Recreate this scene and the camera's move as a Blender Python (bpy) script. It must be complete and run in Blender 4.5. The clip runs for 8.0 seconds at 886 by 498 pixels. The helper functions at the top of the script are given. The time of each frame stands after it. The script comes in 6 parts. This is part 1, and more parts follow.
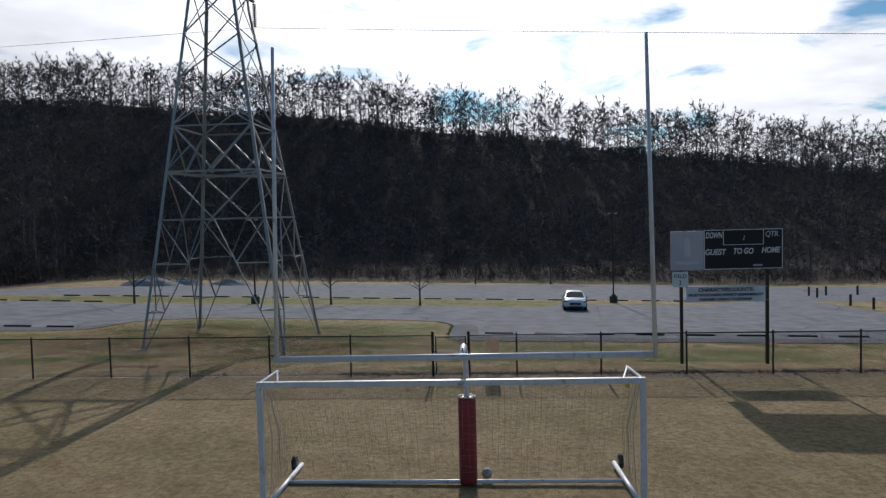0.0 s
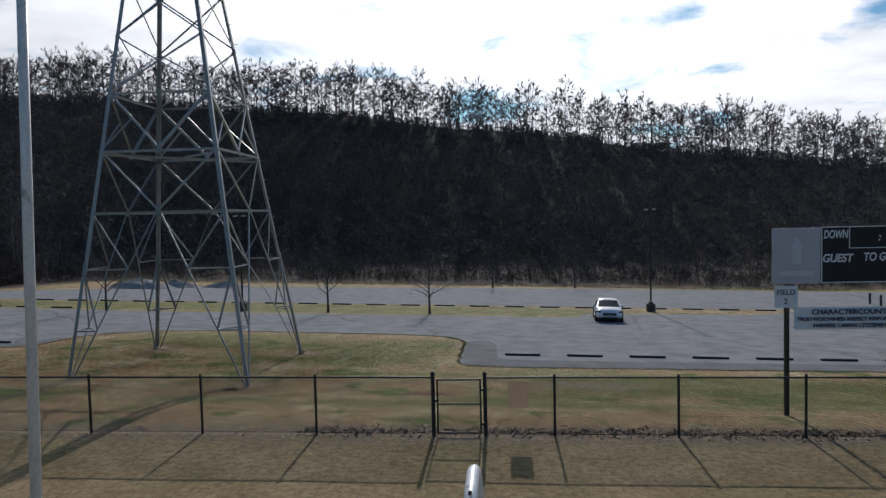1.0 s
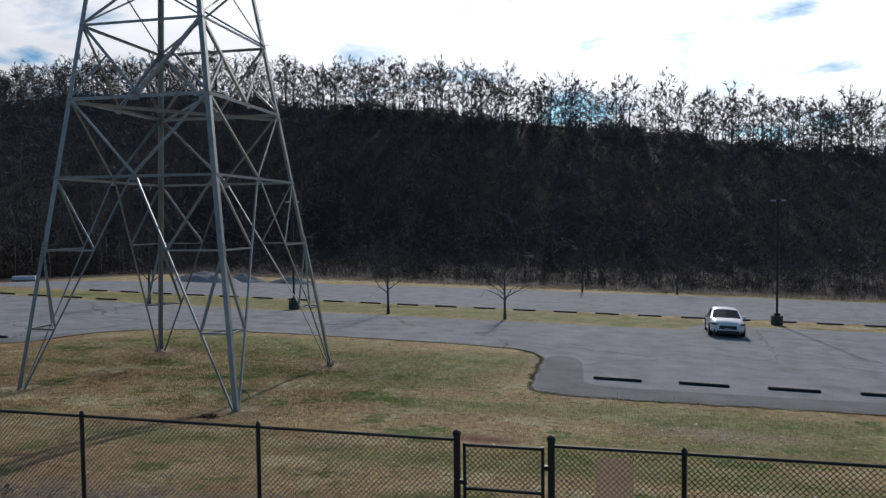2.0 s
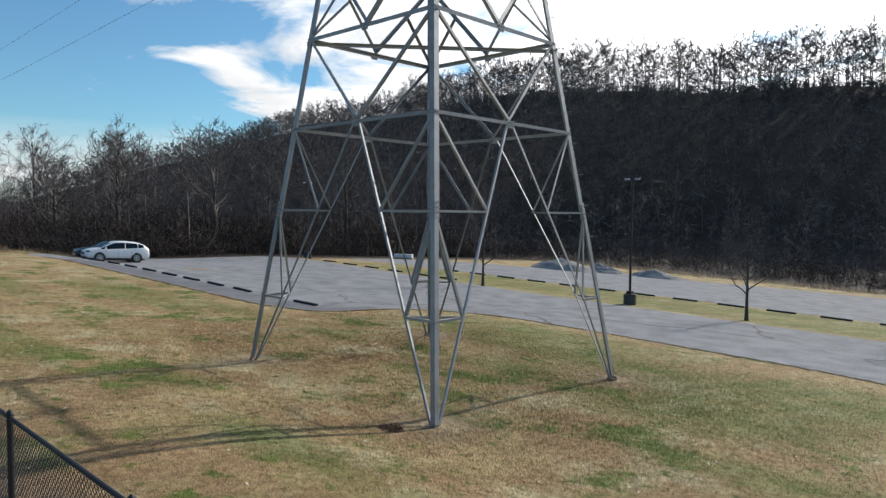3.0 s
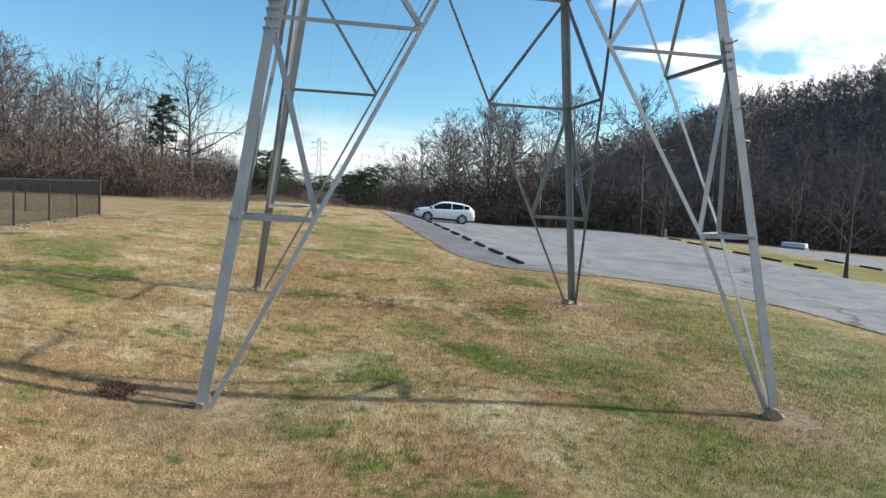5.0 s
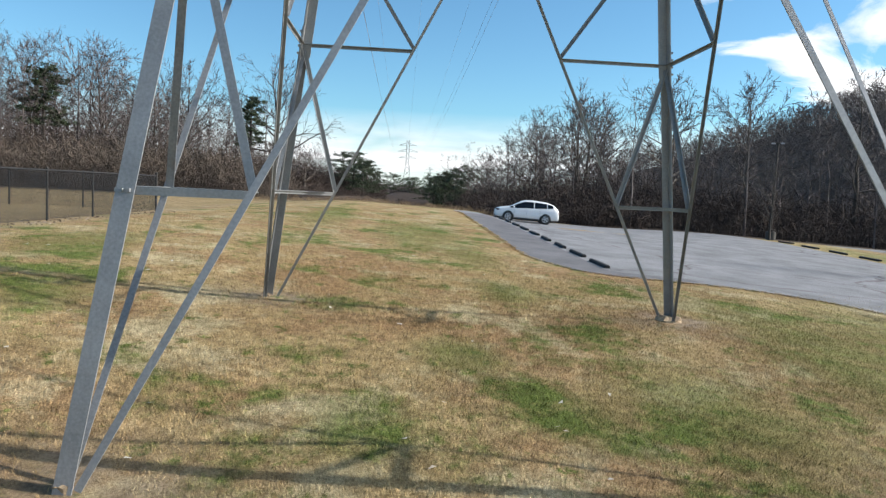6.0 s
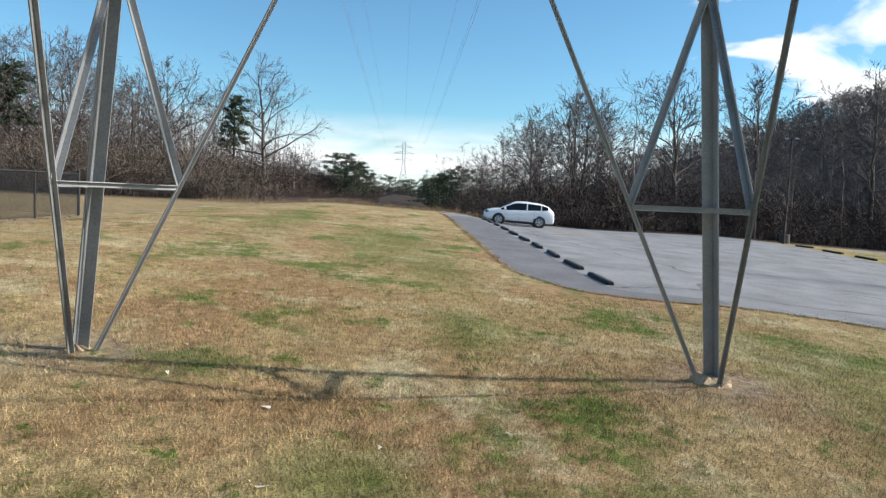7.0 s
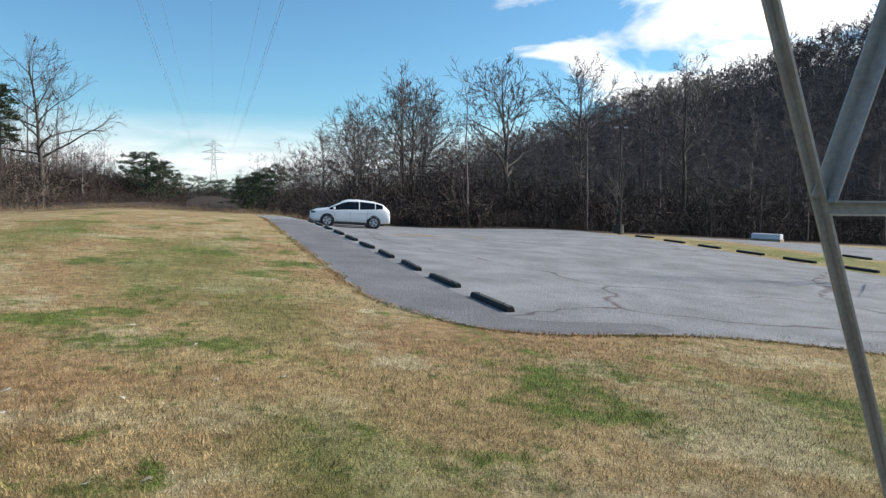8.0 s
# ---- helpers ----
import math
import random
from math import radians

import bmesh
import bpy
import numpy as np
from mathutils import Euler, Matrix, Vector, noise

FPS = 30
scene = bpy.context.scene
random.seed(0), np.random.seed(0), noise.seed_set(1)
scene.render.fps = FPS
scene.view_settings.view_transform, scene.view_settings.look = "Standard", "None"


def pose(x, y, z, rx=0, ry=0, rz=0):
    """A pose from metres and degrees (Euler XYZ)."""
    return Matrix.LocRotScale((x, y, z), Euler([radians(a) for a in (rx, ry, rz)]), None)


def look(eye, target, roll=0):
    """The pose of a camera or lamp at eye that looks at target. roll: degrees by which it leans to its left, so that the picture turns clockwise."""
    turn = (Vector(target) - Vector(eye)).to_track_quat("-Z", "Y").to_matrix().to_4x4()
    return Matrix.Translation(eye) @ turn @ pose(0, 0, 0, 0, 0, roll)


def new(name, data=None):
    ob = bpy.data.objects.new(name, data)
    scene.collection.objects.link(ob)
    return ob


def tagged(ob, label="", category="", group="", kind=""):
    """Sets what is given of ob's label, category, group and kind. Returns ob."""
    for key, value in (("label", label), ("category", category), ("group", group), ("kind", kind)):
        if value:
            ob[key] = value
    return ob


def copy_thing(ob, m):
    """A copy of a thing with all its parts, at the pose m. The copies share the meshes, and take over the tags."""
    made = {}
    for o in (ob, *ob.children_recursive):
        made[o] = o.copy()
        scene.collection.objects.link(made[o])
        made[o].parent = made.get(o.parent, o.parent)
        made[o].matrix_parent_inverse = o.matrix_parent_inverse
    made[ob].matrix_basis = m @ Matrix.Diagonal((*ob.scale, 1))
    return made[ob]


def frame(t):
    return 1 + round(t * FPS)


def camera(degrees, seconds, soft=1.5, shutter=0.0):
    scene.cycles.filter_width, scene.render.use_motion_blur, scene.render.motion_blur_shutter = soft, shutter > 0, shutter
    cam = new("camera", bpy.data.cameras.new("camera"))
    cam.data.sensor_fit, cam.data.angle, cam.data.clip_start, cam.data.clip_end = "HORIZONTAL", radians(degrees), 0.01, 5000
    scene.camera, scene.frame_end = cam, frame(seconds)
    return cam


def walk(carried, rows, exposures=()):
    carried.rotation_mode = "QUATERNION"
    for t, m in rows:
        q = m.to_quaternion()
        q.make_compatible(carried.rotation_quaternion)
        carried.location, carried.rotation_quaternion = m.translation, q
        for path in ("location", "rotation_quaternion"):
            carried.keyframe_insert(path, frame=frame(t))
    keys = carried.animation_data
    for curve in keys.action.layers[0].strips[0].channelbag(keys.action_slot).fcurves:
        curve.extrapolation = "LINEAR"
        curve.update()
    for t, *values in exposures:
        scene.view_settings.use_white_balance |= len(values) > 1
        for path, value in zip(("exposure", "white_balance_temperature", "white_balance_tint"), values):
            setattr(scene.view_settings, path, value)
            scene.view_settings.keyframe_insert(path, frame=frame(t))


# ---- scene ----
cam = camera(64.9, 8.0, soft=1.35)
PATH = [
    (0, (1.32, 0.776, 5.72), (1.205, 2.771, 5.622), -1.5),
    (0.5, (1.265, 4.586, 5.637), (1.139, 6.58, 5.537), -1.5),
    (0.8, (1.212, 6.925, 5.531), (1.067, 8.917, 5.431), -1.5),
    (1, (1.169, 8.38, 5.454), (1.006, 10.371, 5.355), -1.4),
    (1.2, (1.14, 9.895, 5.344), (0.95, 11.884, 5.246), -1.4),
    (2.3, (1.300, 18.160, 4.090), (0.755, 20.081, 4.001), -0.50),
    (2.5, (1.327, 19.527, 3.861), (0.651, 21.407, 3.765), -0.57),
    (2.8, (1.494, 21.768, 3.665), (0.386, 23.430, 3.565), 0.09),
    (3, (1.502, 23.258, 3.590), (0.121, 24.701, 3.490), 0.57),
    (3.2, (1.504, 24.756, 3.595), (-0.143, 25.886, 3.484), 1.35),
    (3.5, (1.463, 26.906, 3.445), (-0.356, 27.729, 3.325), 2.22),
    (4, (1.017, 30.260, 3.024), (-0.874, 30.899, 2.896), 2.56),
    (4.2, (0.771, 31.461, 2.825), (-1.132, 32.060, 2.688), 2.80),
    (5.3, (-1.164, 34.913, 1.448), (-3.148, 35.120, 1.294), 2.63),
    (5.5, (-1.737, 35.134, 1.426), (-3.727, 35.252, 1.269), 2.64),
    (6, (-3.487, 35.508, 1.415), (-5.478, 35.620, 1.261), 2.68),
    (6.5, (-5.385, 36.081, 1.398), (-7.376, 36.196, 1.246), 2.58),
    (7, (-7.714, 36.633, 1.368), (-9.705, 36.749, 1.221), 2.42),
    (7.5, (-10.112, 36.722, 1.373), (-12.103, 36.839, 1.225), 2.45),
    (7.8, (-11.704, 36.705, 1.392), (-13.695, 36.835, 1.246), 1.41),
    (8, (-12.911, 36.827, 1.362), (-14.809, 37.443, 1.222), 0.66),
]
walk(cam, [(t, look(eye, target, roll)) for t, eye, target, roll in PATH],
     [(0, -0.71, 6180, 13), (1.2, -0.69, 6180, 13), (2.3, -0.44, 6250, 12), (2.7, -0.1, 6400, 11), (3.5, 0.42, 6500, 10), (4.2, 0.55, 6500, 10), (5.3, 0.59, 6500, 10), (7.5, 0.56, 6500, 10), (8, 0.46, 6450, 10)])

# ---- sky, sun ----
SUN_EL = radians(25.6)
world = bpy.data.worlds.new("sky")
scene.world = world
world.use_nodes = True
wn, wl = world.node_tree.nodes, world.node_tree.links
wn.clear()


def wnode(kind, **inputs):
    n = wn.new(kind)
    for k, v in inputs.items():
        n.inputs[int(k[1:])].default_value = v
    return n


def wmath(op, a, b=0.0, clamp=False):
    n = wn.new("ShaderNodeMath")
    n.operation, n.use_clamp = op, clamp
    for i, v in enumerate((a, b)):
        if isinstance(v, (int, float)):
            n.inputs[i].default_value = v
        else:
            wl.new(v, n.inputs[i])
    return n.outputs[0]


sky = wn.new("ShaderNodeTexSky")
sky.sky_type, sky.sun_disc, sky.sun_elevation, sky.sun_rotation = "NISHITA", False, SUN_EL, 0.0
sky.air_density, sky.dust_density, sky.ozone_density = 1.0, 0.3, 2.2
coord = wn.new("ShaderNodeTexCoord")
split = wn.new("ShaderNodeSeparateXYZ")
wl.new(coord.outputs["Generated"], split.inputs[0])
# a flat layer of cloud seen in perspective
rise = wmath("MAXIMUM", split.outputs[2], 0.0)
over = wmath("ADD", rise, 0.12)
flat = wn.new("ShaderNodeCombineXYZ")
wl.new(wmath("DIVIDE", split.outputs[0], over), flat.inputs[0])
wl.new(wmath("DIVIDE", split.outputs[1], over), flat.inputs[1])
puffs = wn.new("ShaderNodeTexNoise")
puffs.inputs["Scale"].default_value, puffs.inputs["Detail"].default_value, puffs.inputs["Roughness"].default_value = 1.5, 8.0, 0.55
puffs.inputs["Distortion"].default_value = 0.5
wl.new(flat.outputs[0], puffs.inputs["Vector"])
# more cloud towards the sun's half of the sky, little in the other
lean = wmath("MINIMUM", wmath("MULTIPLY", wmath("SUBTRACT", split.outputs[1], 0.26), 0.95), 0.35)
cover = wmath("ADD", puffs.outputs["Fac"], lean)
cover = wmath("MULTIPLY", wmath("SUBTRACT", cover, 0.69), 9.0, clamp=True)
# a thin white veil low over the horizon
veil = wmath("SUBTRACT", 1.0, wmath("MULTIPLY", wmath("ABSOLUTE", wmath("SUBTRACT", rise, 0.045)), 14.0), clamp=True)
veil = wmath("MULTIPLY", wmath("MULTIPLY", veil, puffs.outputs["Fac"]), 1.75, clamp=True)
cover = wmath("MAXIMUM", cover, veil)
dot = wn.new("ShaderNodeVectorMath")
dot.operation = "DOT_PRODUCT"
wl.new(coord.outputs["Generated"], dot.inputs[0])
dot.inputs[1].default_value = (0.0, math.cos(SUN_EL), math.sin(SUN_EL))
near_sun = wmath("POWER", wmath("MAXIMUM", dot.outputs["Value"], 0.0), 5.0)
CLOUD, GLARE = 8.0, 16.0
glow = wmath("ADD", wmath("MULTIPLY", near_sun, GLARE), CLOUD)
shade = wn.new("ShaderNodeTexNoise")
shade.inputs["Scale"].default_value, shade.inputs["Detail"].default_value = 3.1, 6.0
wl.new(flat.outputs[0], shade.inputs["Vector"])
glow = wmath("MULTIPLY", glow, wmath("ADD", wmath("MULTIPLY", shade.outputs["Fac"], 0.7), 0.65))
white = wn.new("ShaderNodeVectorMath")
white.operation = "SCALE"
white.inputs[0].default_value = (0.97, 0.985, 1.0)
wl.new(glow, white.inputs["Scale"])
mix = wn.new("ShaderNodeMixRGB")
wl.new(cover, mix.inputs[0])
tone = wn.new("ShaderNodeVectorMath")
tone.operation = "MULTIPLY"
tone.inputs[1].default_value = (0.71, 1.05, 1.17)
wl.new(sky.outputs[0], tone.inputs[0])
wl.new(tone.outputs[0], mix.inputs[1])
wl.new(white.outputs[0], mix.inputs[2])
back = wn.new("ShaderNodeBackground")
back.inputs[1].default_value = 0.1
wl.new(mix.outputs[0], back.inputs[0])
wo = wn.new("ShaderNodeOutputWorld")
wl.new(back.outputs[0], wo.inputs[0])

sun = new("sun", bpy.data.lights.new("sun", "SUN"))
sun.data.energy, sun.data.angle, sun.data.color = 4.7, radians(0.6), (1.0, 0.95, 0.88)
sun.matrix_world = look((0, 100 * math.cos(SUN_EL), 100 * math.sin(SUN_EL)), (0, 0, 0))


# ---- materials ----
def material(name, low, high, rough=0.8, metal=0.0, scale=6.0, fine=60.0, bump=0.2, depth=0.01, random_mix=0.0, island=False, detail=6.0, stain=None, stain_scale=1.0, stain_at=0.58):
    """A surface of two noises, a large one for tone and a fine one for grain and relief."""
    m = bpy.data.materials.new(name)
    m.use_nodes = True
    n, l = m.node_tree.nodes, m.node_tree.links
    p = n["Principled BSDF"]
    p.inputs["Roughness"].default_value, p.inputs["Metallic"].default_value = rough, metal
    tc = n.new("ShaderNodeTexCoord")
    a, b = n.new("ShaderNodeTexNoise"), n.new("ShaderNodeTexNoise")
    for t, s, d in ((a, scale, detail), (b, fine, 3.0)):
        t.inputs["Scale"].default_value, t.inputs["Detail"].default_value = s, d
        l.new(tc.outputs["Object"], t.inputs["Vector"])
    add = n.new("ShaderNodeMath")
    add.operation = "ADD"
    half = n.new("ShaderNodeMath")
    half.operation, half.inputs[1].default_value = "MULTIPLY", 0.5
    l.new(a.outputs["Fac"], add.inputs[0])
    l.new(b.outputs["Fac"], add.inputs[1])
    l.new(add.outputs[0], half.inputs[0])
    fac = half.outputs[0]
    if random_mix:
        if island:
            r = n.new("ShaderNodeNewGeometry").outputs["Random Per Island"]
        else:
            r = n.new("ShaderNodeObjectInfo").outputs["Random"]
        mx = n.new("ShaderNodeMix")
        mx.inputs[0].default_value = random_mix
        l.new(fac, mx.inputs[2])
        l.new(r, mx.inputs[3])
        fac = mx.outputs[0]
    ramp = n.new("ShaderNodeValToRGB")
    ramp.color_ramp.elements[0].position, ramp.color_ramp.elements[1].position = 0.32, 0.68
    ramp.color_ramp.elements[0].color, ramp.color_ramp.elements[1].color = (*low, 1), (*high, 1)
    l.new(fac, ramp.inputs[0])
    colour = ramp.outputs[0]
    if stain:
        s = n.new("ShaderNodeTexNoise")
        s.inputs["Scale"].default_value, s.inputs["Detail"].default_value = stain_scale, 8.0
        l.new(tc.outputs["Object"], s.inputs["Vector"])
        sr = n.new("ShaderNodeValToRGB")
        sr.color_ramp.elements[0].position, sr.color_ramp.elements[1].position = stain_at, stain_at + 0.12
        l.new(s.outputs["Fac"], sr.inputs[0])
        sm = n.new("ShaderNodeMixRGB")
        sm.inputs[2].default_value = (*stain, 1)
        l.new(sr.outputs[0], sm.inputs[0])
        l.new(colour, sm.inputs[1])
        colour = sm.outputs[0]
    l.new(colour, p.inputs["Base Color"])
    if bump:
        bp = n.new("ShaderNodeBump")
        bp.inputs["Strength"].default_value, bp.inputs["Distance"].default_value = bump, depth
        l.new(b.outputs["Fac"], bp.inputs["Height"])
        l.new(bp.outputs[0], p.inputs["Normal"])
    return m


STEEL = material("galvanised_steel", (0.19, 0.20, 0.205), (0.37, 0.38, 0.385), 0.52, 0.4, 3.0, 45.0, 0.08, 0.003, 0.25, stain=(0.22, 0.19, 0.16), stain_scale=2.0, stain_at=0.66)
CONCRETE = material("concrete", (0.16, 0.11, 0.07), (0.46, 0.35, 0.22), 0.9, 0, 5, 60, 0.6, 0.01)
BLACK = material("black_vinyl_coat", (0.008, 0.008, 0.009), (0.020, 0.020, 0.022), 0.6, 0, 4, 40, 0.05, 0.002)
WHITEPAINT = material("weathered_white_paint", (0.52, 0.53, 0.55), (0.74, 0.75, 0.77), 0.42, 0.0, 2.0, 30, 0.1, 0.002, stain=(0.27, 0.26, 0.25), stain_scale=5.0, stain_at=0.6)
REDPAD = material("red_vinyl", (0.16, 0.010, 0.018), (0.26, 0.02, 0.03), 0.5, 0, 3, 25, 0.25, 0.006)
NET = material("net_cord", (0.30, 0.27, 0.22), (0.45, 0.42, 0.36), 0.8, 0, 8, 60, 0)
YELLOW = material("yellow_tape", (0.5, 0.42, 0.05), (0.65, 0.55, 0.1), 0.6, 0, 8, 60, 0)
RUBBER = material("rubber", (0.012, 0.012, 0.012), (0.028, 0.028, 0.027), 0.75, 0, 8, 80, 0.3, 0.003)
STOPS = material("tarred_kerb_rubber", (0.010, 0.010, 0.010), (0.030, 0.028, 0.026), 0.8, 0, 6, 60, 0.4, 0.005)
BOARD = material("scoreboard_black", (0.004, 0.005, 0.008), (0.010, 0.011, 0.015), 0.7, 0, 3, 40, 0.05, 0.001)
LETTER = material("white_letter", (0.55, 0.55, 0.57), (0.75, 0.75, 0.77), 0.5, 0, 5, 40, 0)
PANEL = material("faded_grey_panel", (0.36, 0.35, 0.40), (0.48, 0.47, 0.52), 0.5, 0, 1.5, 30, 0.03, 0.001)
PANEL_LIGHT = material("faded_pale_print", (0.46, 0.46, 0.50), (0.55, 0.55, 0.58), 0.5, 0, 3, 30, 0)
SIGNWHITE = material("white_sign", (0.55, 0.57, 0.60), (0.70, 0.72, 0.75), 0.5, 0, 2.5, 30, 0)
INK = material("dark_blue_ink", (0.012, 0.016, 0.05), (0.02, 0.026, 0.08), 0.6, 0, 5, 40, 0)
POSTBROWN = material("dark_brown_steel", (0.018, 0.014, 0.012), (0.04, 0.03, 0.026), 0.55, 0.2, 4, 50, 0.1, 0.003)
BARK = material("grey_bark", (0.040, 0.034, 0.030), (0.12, 0.105, 0.09), 0.9, 0, 3, 30, 0.5, 0.02, 0.35)
BARK_FAR = material("brown_grey_bark", (0.058, 0.048, 0.045), (0.175, 0.147, 0.138), 0.95, 0, 0.15, 3, 0, 0.02, 0.5, True)
BRUSH = material("russet_brush", (0.026, 0.018, 0.015), (0.085, 0.060, 0.047), 0.95, 0, 0.12, 2, 0, 0.02, 0.5, True)
TANBRUSH = material("tan_brush", (0.040, 0.031, 0.024), (0.135, 0.105, 0.080), 0.95, 0, 0.12, 2, 0, 0.02, 0.6, True)
STRAW = material("dry_grass", (0.13, 0.085, 0.050), (0.32, 0.23, 0.13), 0.9, 0, 0.3, 4, 0, 0.02, 0.5, True)
NEEDLE = material("pine_needles", (0.016, 0.026, 0.012), (0.05, 0.075, 0.03), 0.8, 0, 0.6, 5, 0, 0.02, 0.5, True)
CARWHITE = material("white_car_paint", (0.70, 0.70, 0.70), (0.80, 0.80, 0.80), 0.22, 0, 1.5, 12, 0)
CARDARK = material("dark_car_paint", (0.012, 0.014, 0.018), (0.022, 0.024, 0.03), 0.2, 0, 1.5, 12, 0)
TINT = material("tinted_glass", (0.006, 0.008, 0.010), (0.012, 0.014, 0.017), 0.05, 0, 2, 10, 0)
TRIM = material("black_trim", (0.012, 0.012, 0.012), (0.025, 0.025, 0.025), 0.5, 0, 5, 50, 0)
ALLOY = material("alloy_wheel", (0.42, 0.43, 0.45), (0.58, 0.59, 0.60), 0.3, 0.8, 4, 30, 0)
LAMPGLASS = material("lamp_lens", (0.55, 0.57, 0.6), (0.7, 0.72, 0.75), 0.1, 0.1, 5, 30, 0)
HEADLAMP = material("headlamp_glass", (0.05, 0.055, 0.06), (0.24, 0.25, 0.27), 0.08, 0.2, 7, 30, 0)
REDLENS = material("red_lens", (0.25, 0.01, 0.01), (0.35, 0.02, 0.02), 0.15, 0, 5, 30, 0)
GRAVEL = material("gravel", (0.15, 0.145, 0.14), (0.38, 0.36, 0.34), 0.95, 0, 2, 12, 1.0, 0.05)
WOODPOST = material("dark_green_post", (0.02, 0.032, 0.024), (0.05, 0.065, 0.05), 0.8, 0, 3, 40, 0.3, 0.004)
PORCELAIN = material("brown_porcelain", (0.06, 0.05, 0.045), (0.12, 0.10, 0.09), 0.3, 0, 5, 30, 0)
CABLE = material("aluminium_cable", (0.30, 0.31, 0.32), (0.5, 0.5, 0.52), 0.5, 0.5, 2, 20, 0)
LITTER = material("pale_litter", (0.30, 0.26, 0.20), (0.62, 0.58, 0.50), 0.8, 0, 5, 40, 0, random_mix=0.6, island=True)


def turf(name, blades=False):
    """Winter turf: tan, green and rust patches, a duller playing field, leaf litter in the woods and worn earth, by the sheet's own weights."""
    m = bpy.data.materials.new(name)
    m.use_nodes = True
    n, l = m.node_tree.nodes, m.node_tree.links
    p = n["Principled BSDF"]
    p.inputs["Roughness"].default_value = 0.95
    p.inputs["Specular IOR Level"].default_value = 0.15
    tc = n.new("ShaderNodeTexCoord")

    def noise_at(scale, detail=5.0, offset=0.0, rough=0.55):
        mp = n.new("ShaderNodeMapping")
        mp.inputs["Location"].default_value = (offset, offset * 0.7, 0.0)
        mp.inputs["Scale"].default_value = (1, 1, 0.0)
        l.new(tc.outputs["Object"], mp.inputs[0])
        t = n.new("ShaderNodeTexNoise")
        t.inputs["Scale"].default_value, t.inputs["Detail"].default_value, t.inputs["Roughness"].default_value = scale, detail, rough
        l.new(mp.outputs[0], t.inputs["Vector"])
        return t.outputs["Fac"]

    def ramp(fac, a, b, ca, cb):
        r = n.new("ShaderNodeValToRGB")
        r.color_ramp.elements[0].position, r.color_ramp.elements[1].position = a, b
        r.color_ramp.elements[0].color, r.color_ramp.elements[1].color = (*ca, 1), (*cb, 1)
        l.new(fac, r.inputs[0])
        return r.outputs[0]

    def blend(fac, a, b):
        x = n.new("ShaderNodeMixRGB")
        l.new(fac, x.inputs[0])
        l.new(a, x.inputs[1])
        l.new(b, x.inputs[2])
        return x.outputs[0]

    O, I = (0, 0, 0), (1, 1, 1)
    grain = noise_at(38.0, 6.0, rough=0.75)
    tan = ramp(grain, 0.35, 0.66, (0.195, 0.136, 0.062), (0.60, 0.465, 0.25))
    green = ramp(grain, 0.35, 0.66, (0.042, 0.066, 0.012), (0.225, 0.275, 0.07))
    rust = ramp(grain, 0.35, 0.66, (0.175, 0.105, 0.051), (0.53, 0.37, 0.20))
    colour = blend(ramp(noise_at(0.28, 7.0, 9.0, 0.7), 0.45, 0.56, O, I), tan, rust)
    straw = ramp(grain, 0.35, 0.66, (0.25, 0.20, 0.11), (0.68, 0.585, 0.375))
    colour = blend(ramp(noise_at(0.45, 8.0, 63.0, 0.72), 0.51, 0.60, O, I), colour, straw)
    colour = blend(ramp(noise_at(0.36, 8.0, 31.0, 0.72), 0.53, 0.61, O, I), colour, green)
    colour = blend(ramp(noise_at(1.9, 7.0, 55.0, 0.75), 0.565, 0.64, O, I), colour, green)
    def mottled(colour):
        for size, off, dark, light in ((5.5, 21.0, 0.46 if blades else 0.58, 1.36 if blades else 1.28), (0.9, 77.0, 0.78, 1.15)):
            mottle = n.new("ShaderNodeMixRGB")
            mottle.blend_type, mottle.inputs[0].default_value = "MULTIPLY", 1.0
            l.new(colour, mottle.inputs[1])
            l.new(ramp(noise_at(size, 7.0, off, 0.72), 0.34, 0.66, (dark, dark * 0.97, dark * 0.9), (light, light, light)), mottle.inputs[2])
            colour = mottle.outputs[0]
        return colour

    def weight(name):
        a = n.new("ShaderNodeAttribute")
        a.attribute_name = name
        return a.outputs["Fac"]

    colour = blend(weight("green"), colour, green)
    if not blades:
        field = ramp(noise_at(26.0, 6.0, 3.0, 0.7), 0.3, 0.7, (0.21, 0.15, 0.08), (0.50, 0.38, 0.215))
        field = blend(ramp(noise_at(0.25, 6.0, 70.0), 0.45, 0.62, O, (0.6, 0.6, 0.6)), field, ramp(grain, 0.3, 0.7, (0.16, 0.125, 0.055), (0.35, 0.285, 0.135)))
        colour = blend(weight("field"), colour, field)
        colour = mottled(colour)
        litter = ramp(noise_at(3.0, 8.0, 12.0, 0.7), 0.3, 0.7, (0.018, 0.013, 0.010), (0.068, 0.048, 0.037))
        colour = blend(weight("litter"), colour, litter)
        earth = ramp(noise_at(9.0, 8.0, 5.0, 0.75), 0.32, 0.66, (0.08, 0.056, 0.038), (0.40, 0.31, 0.215))
        worn = n.new("ShaderNodeMath")
        worn.operation, worn.use_clamp = "MULTIPLY", True
        l.new(weight("earth"), worn.inputs[0])
        l.new(ramp(noise_at(1.8, 6.0, 44.0), 0.35, 0.6, (0.25, 0.25, 0.25), (1.2, 1.2, 1.2)), worn.inputs[1])
        colour = blend(worn.outputs[0], colour, earth)
        colour = blend(weight("clay"), colour, ramp(noise_at(7.0, 8.0, 15.0, 0.7), 0.3, 0.7, (0.075, 0.028, 0.018), (0.19, 0.085, 0.05)))
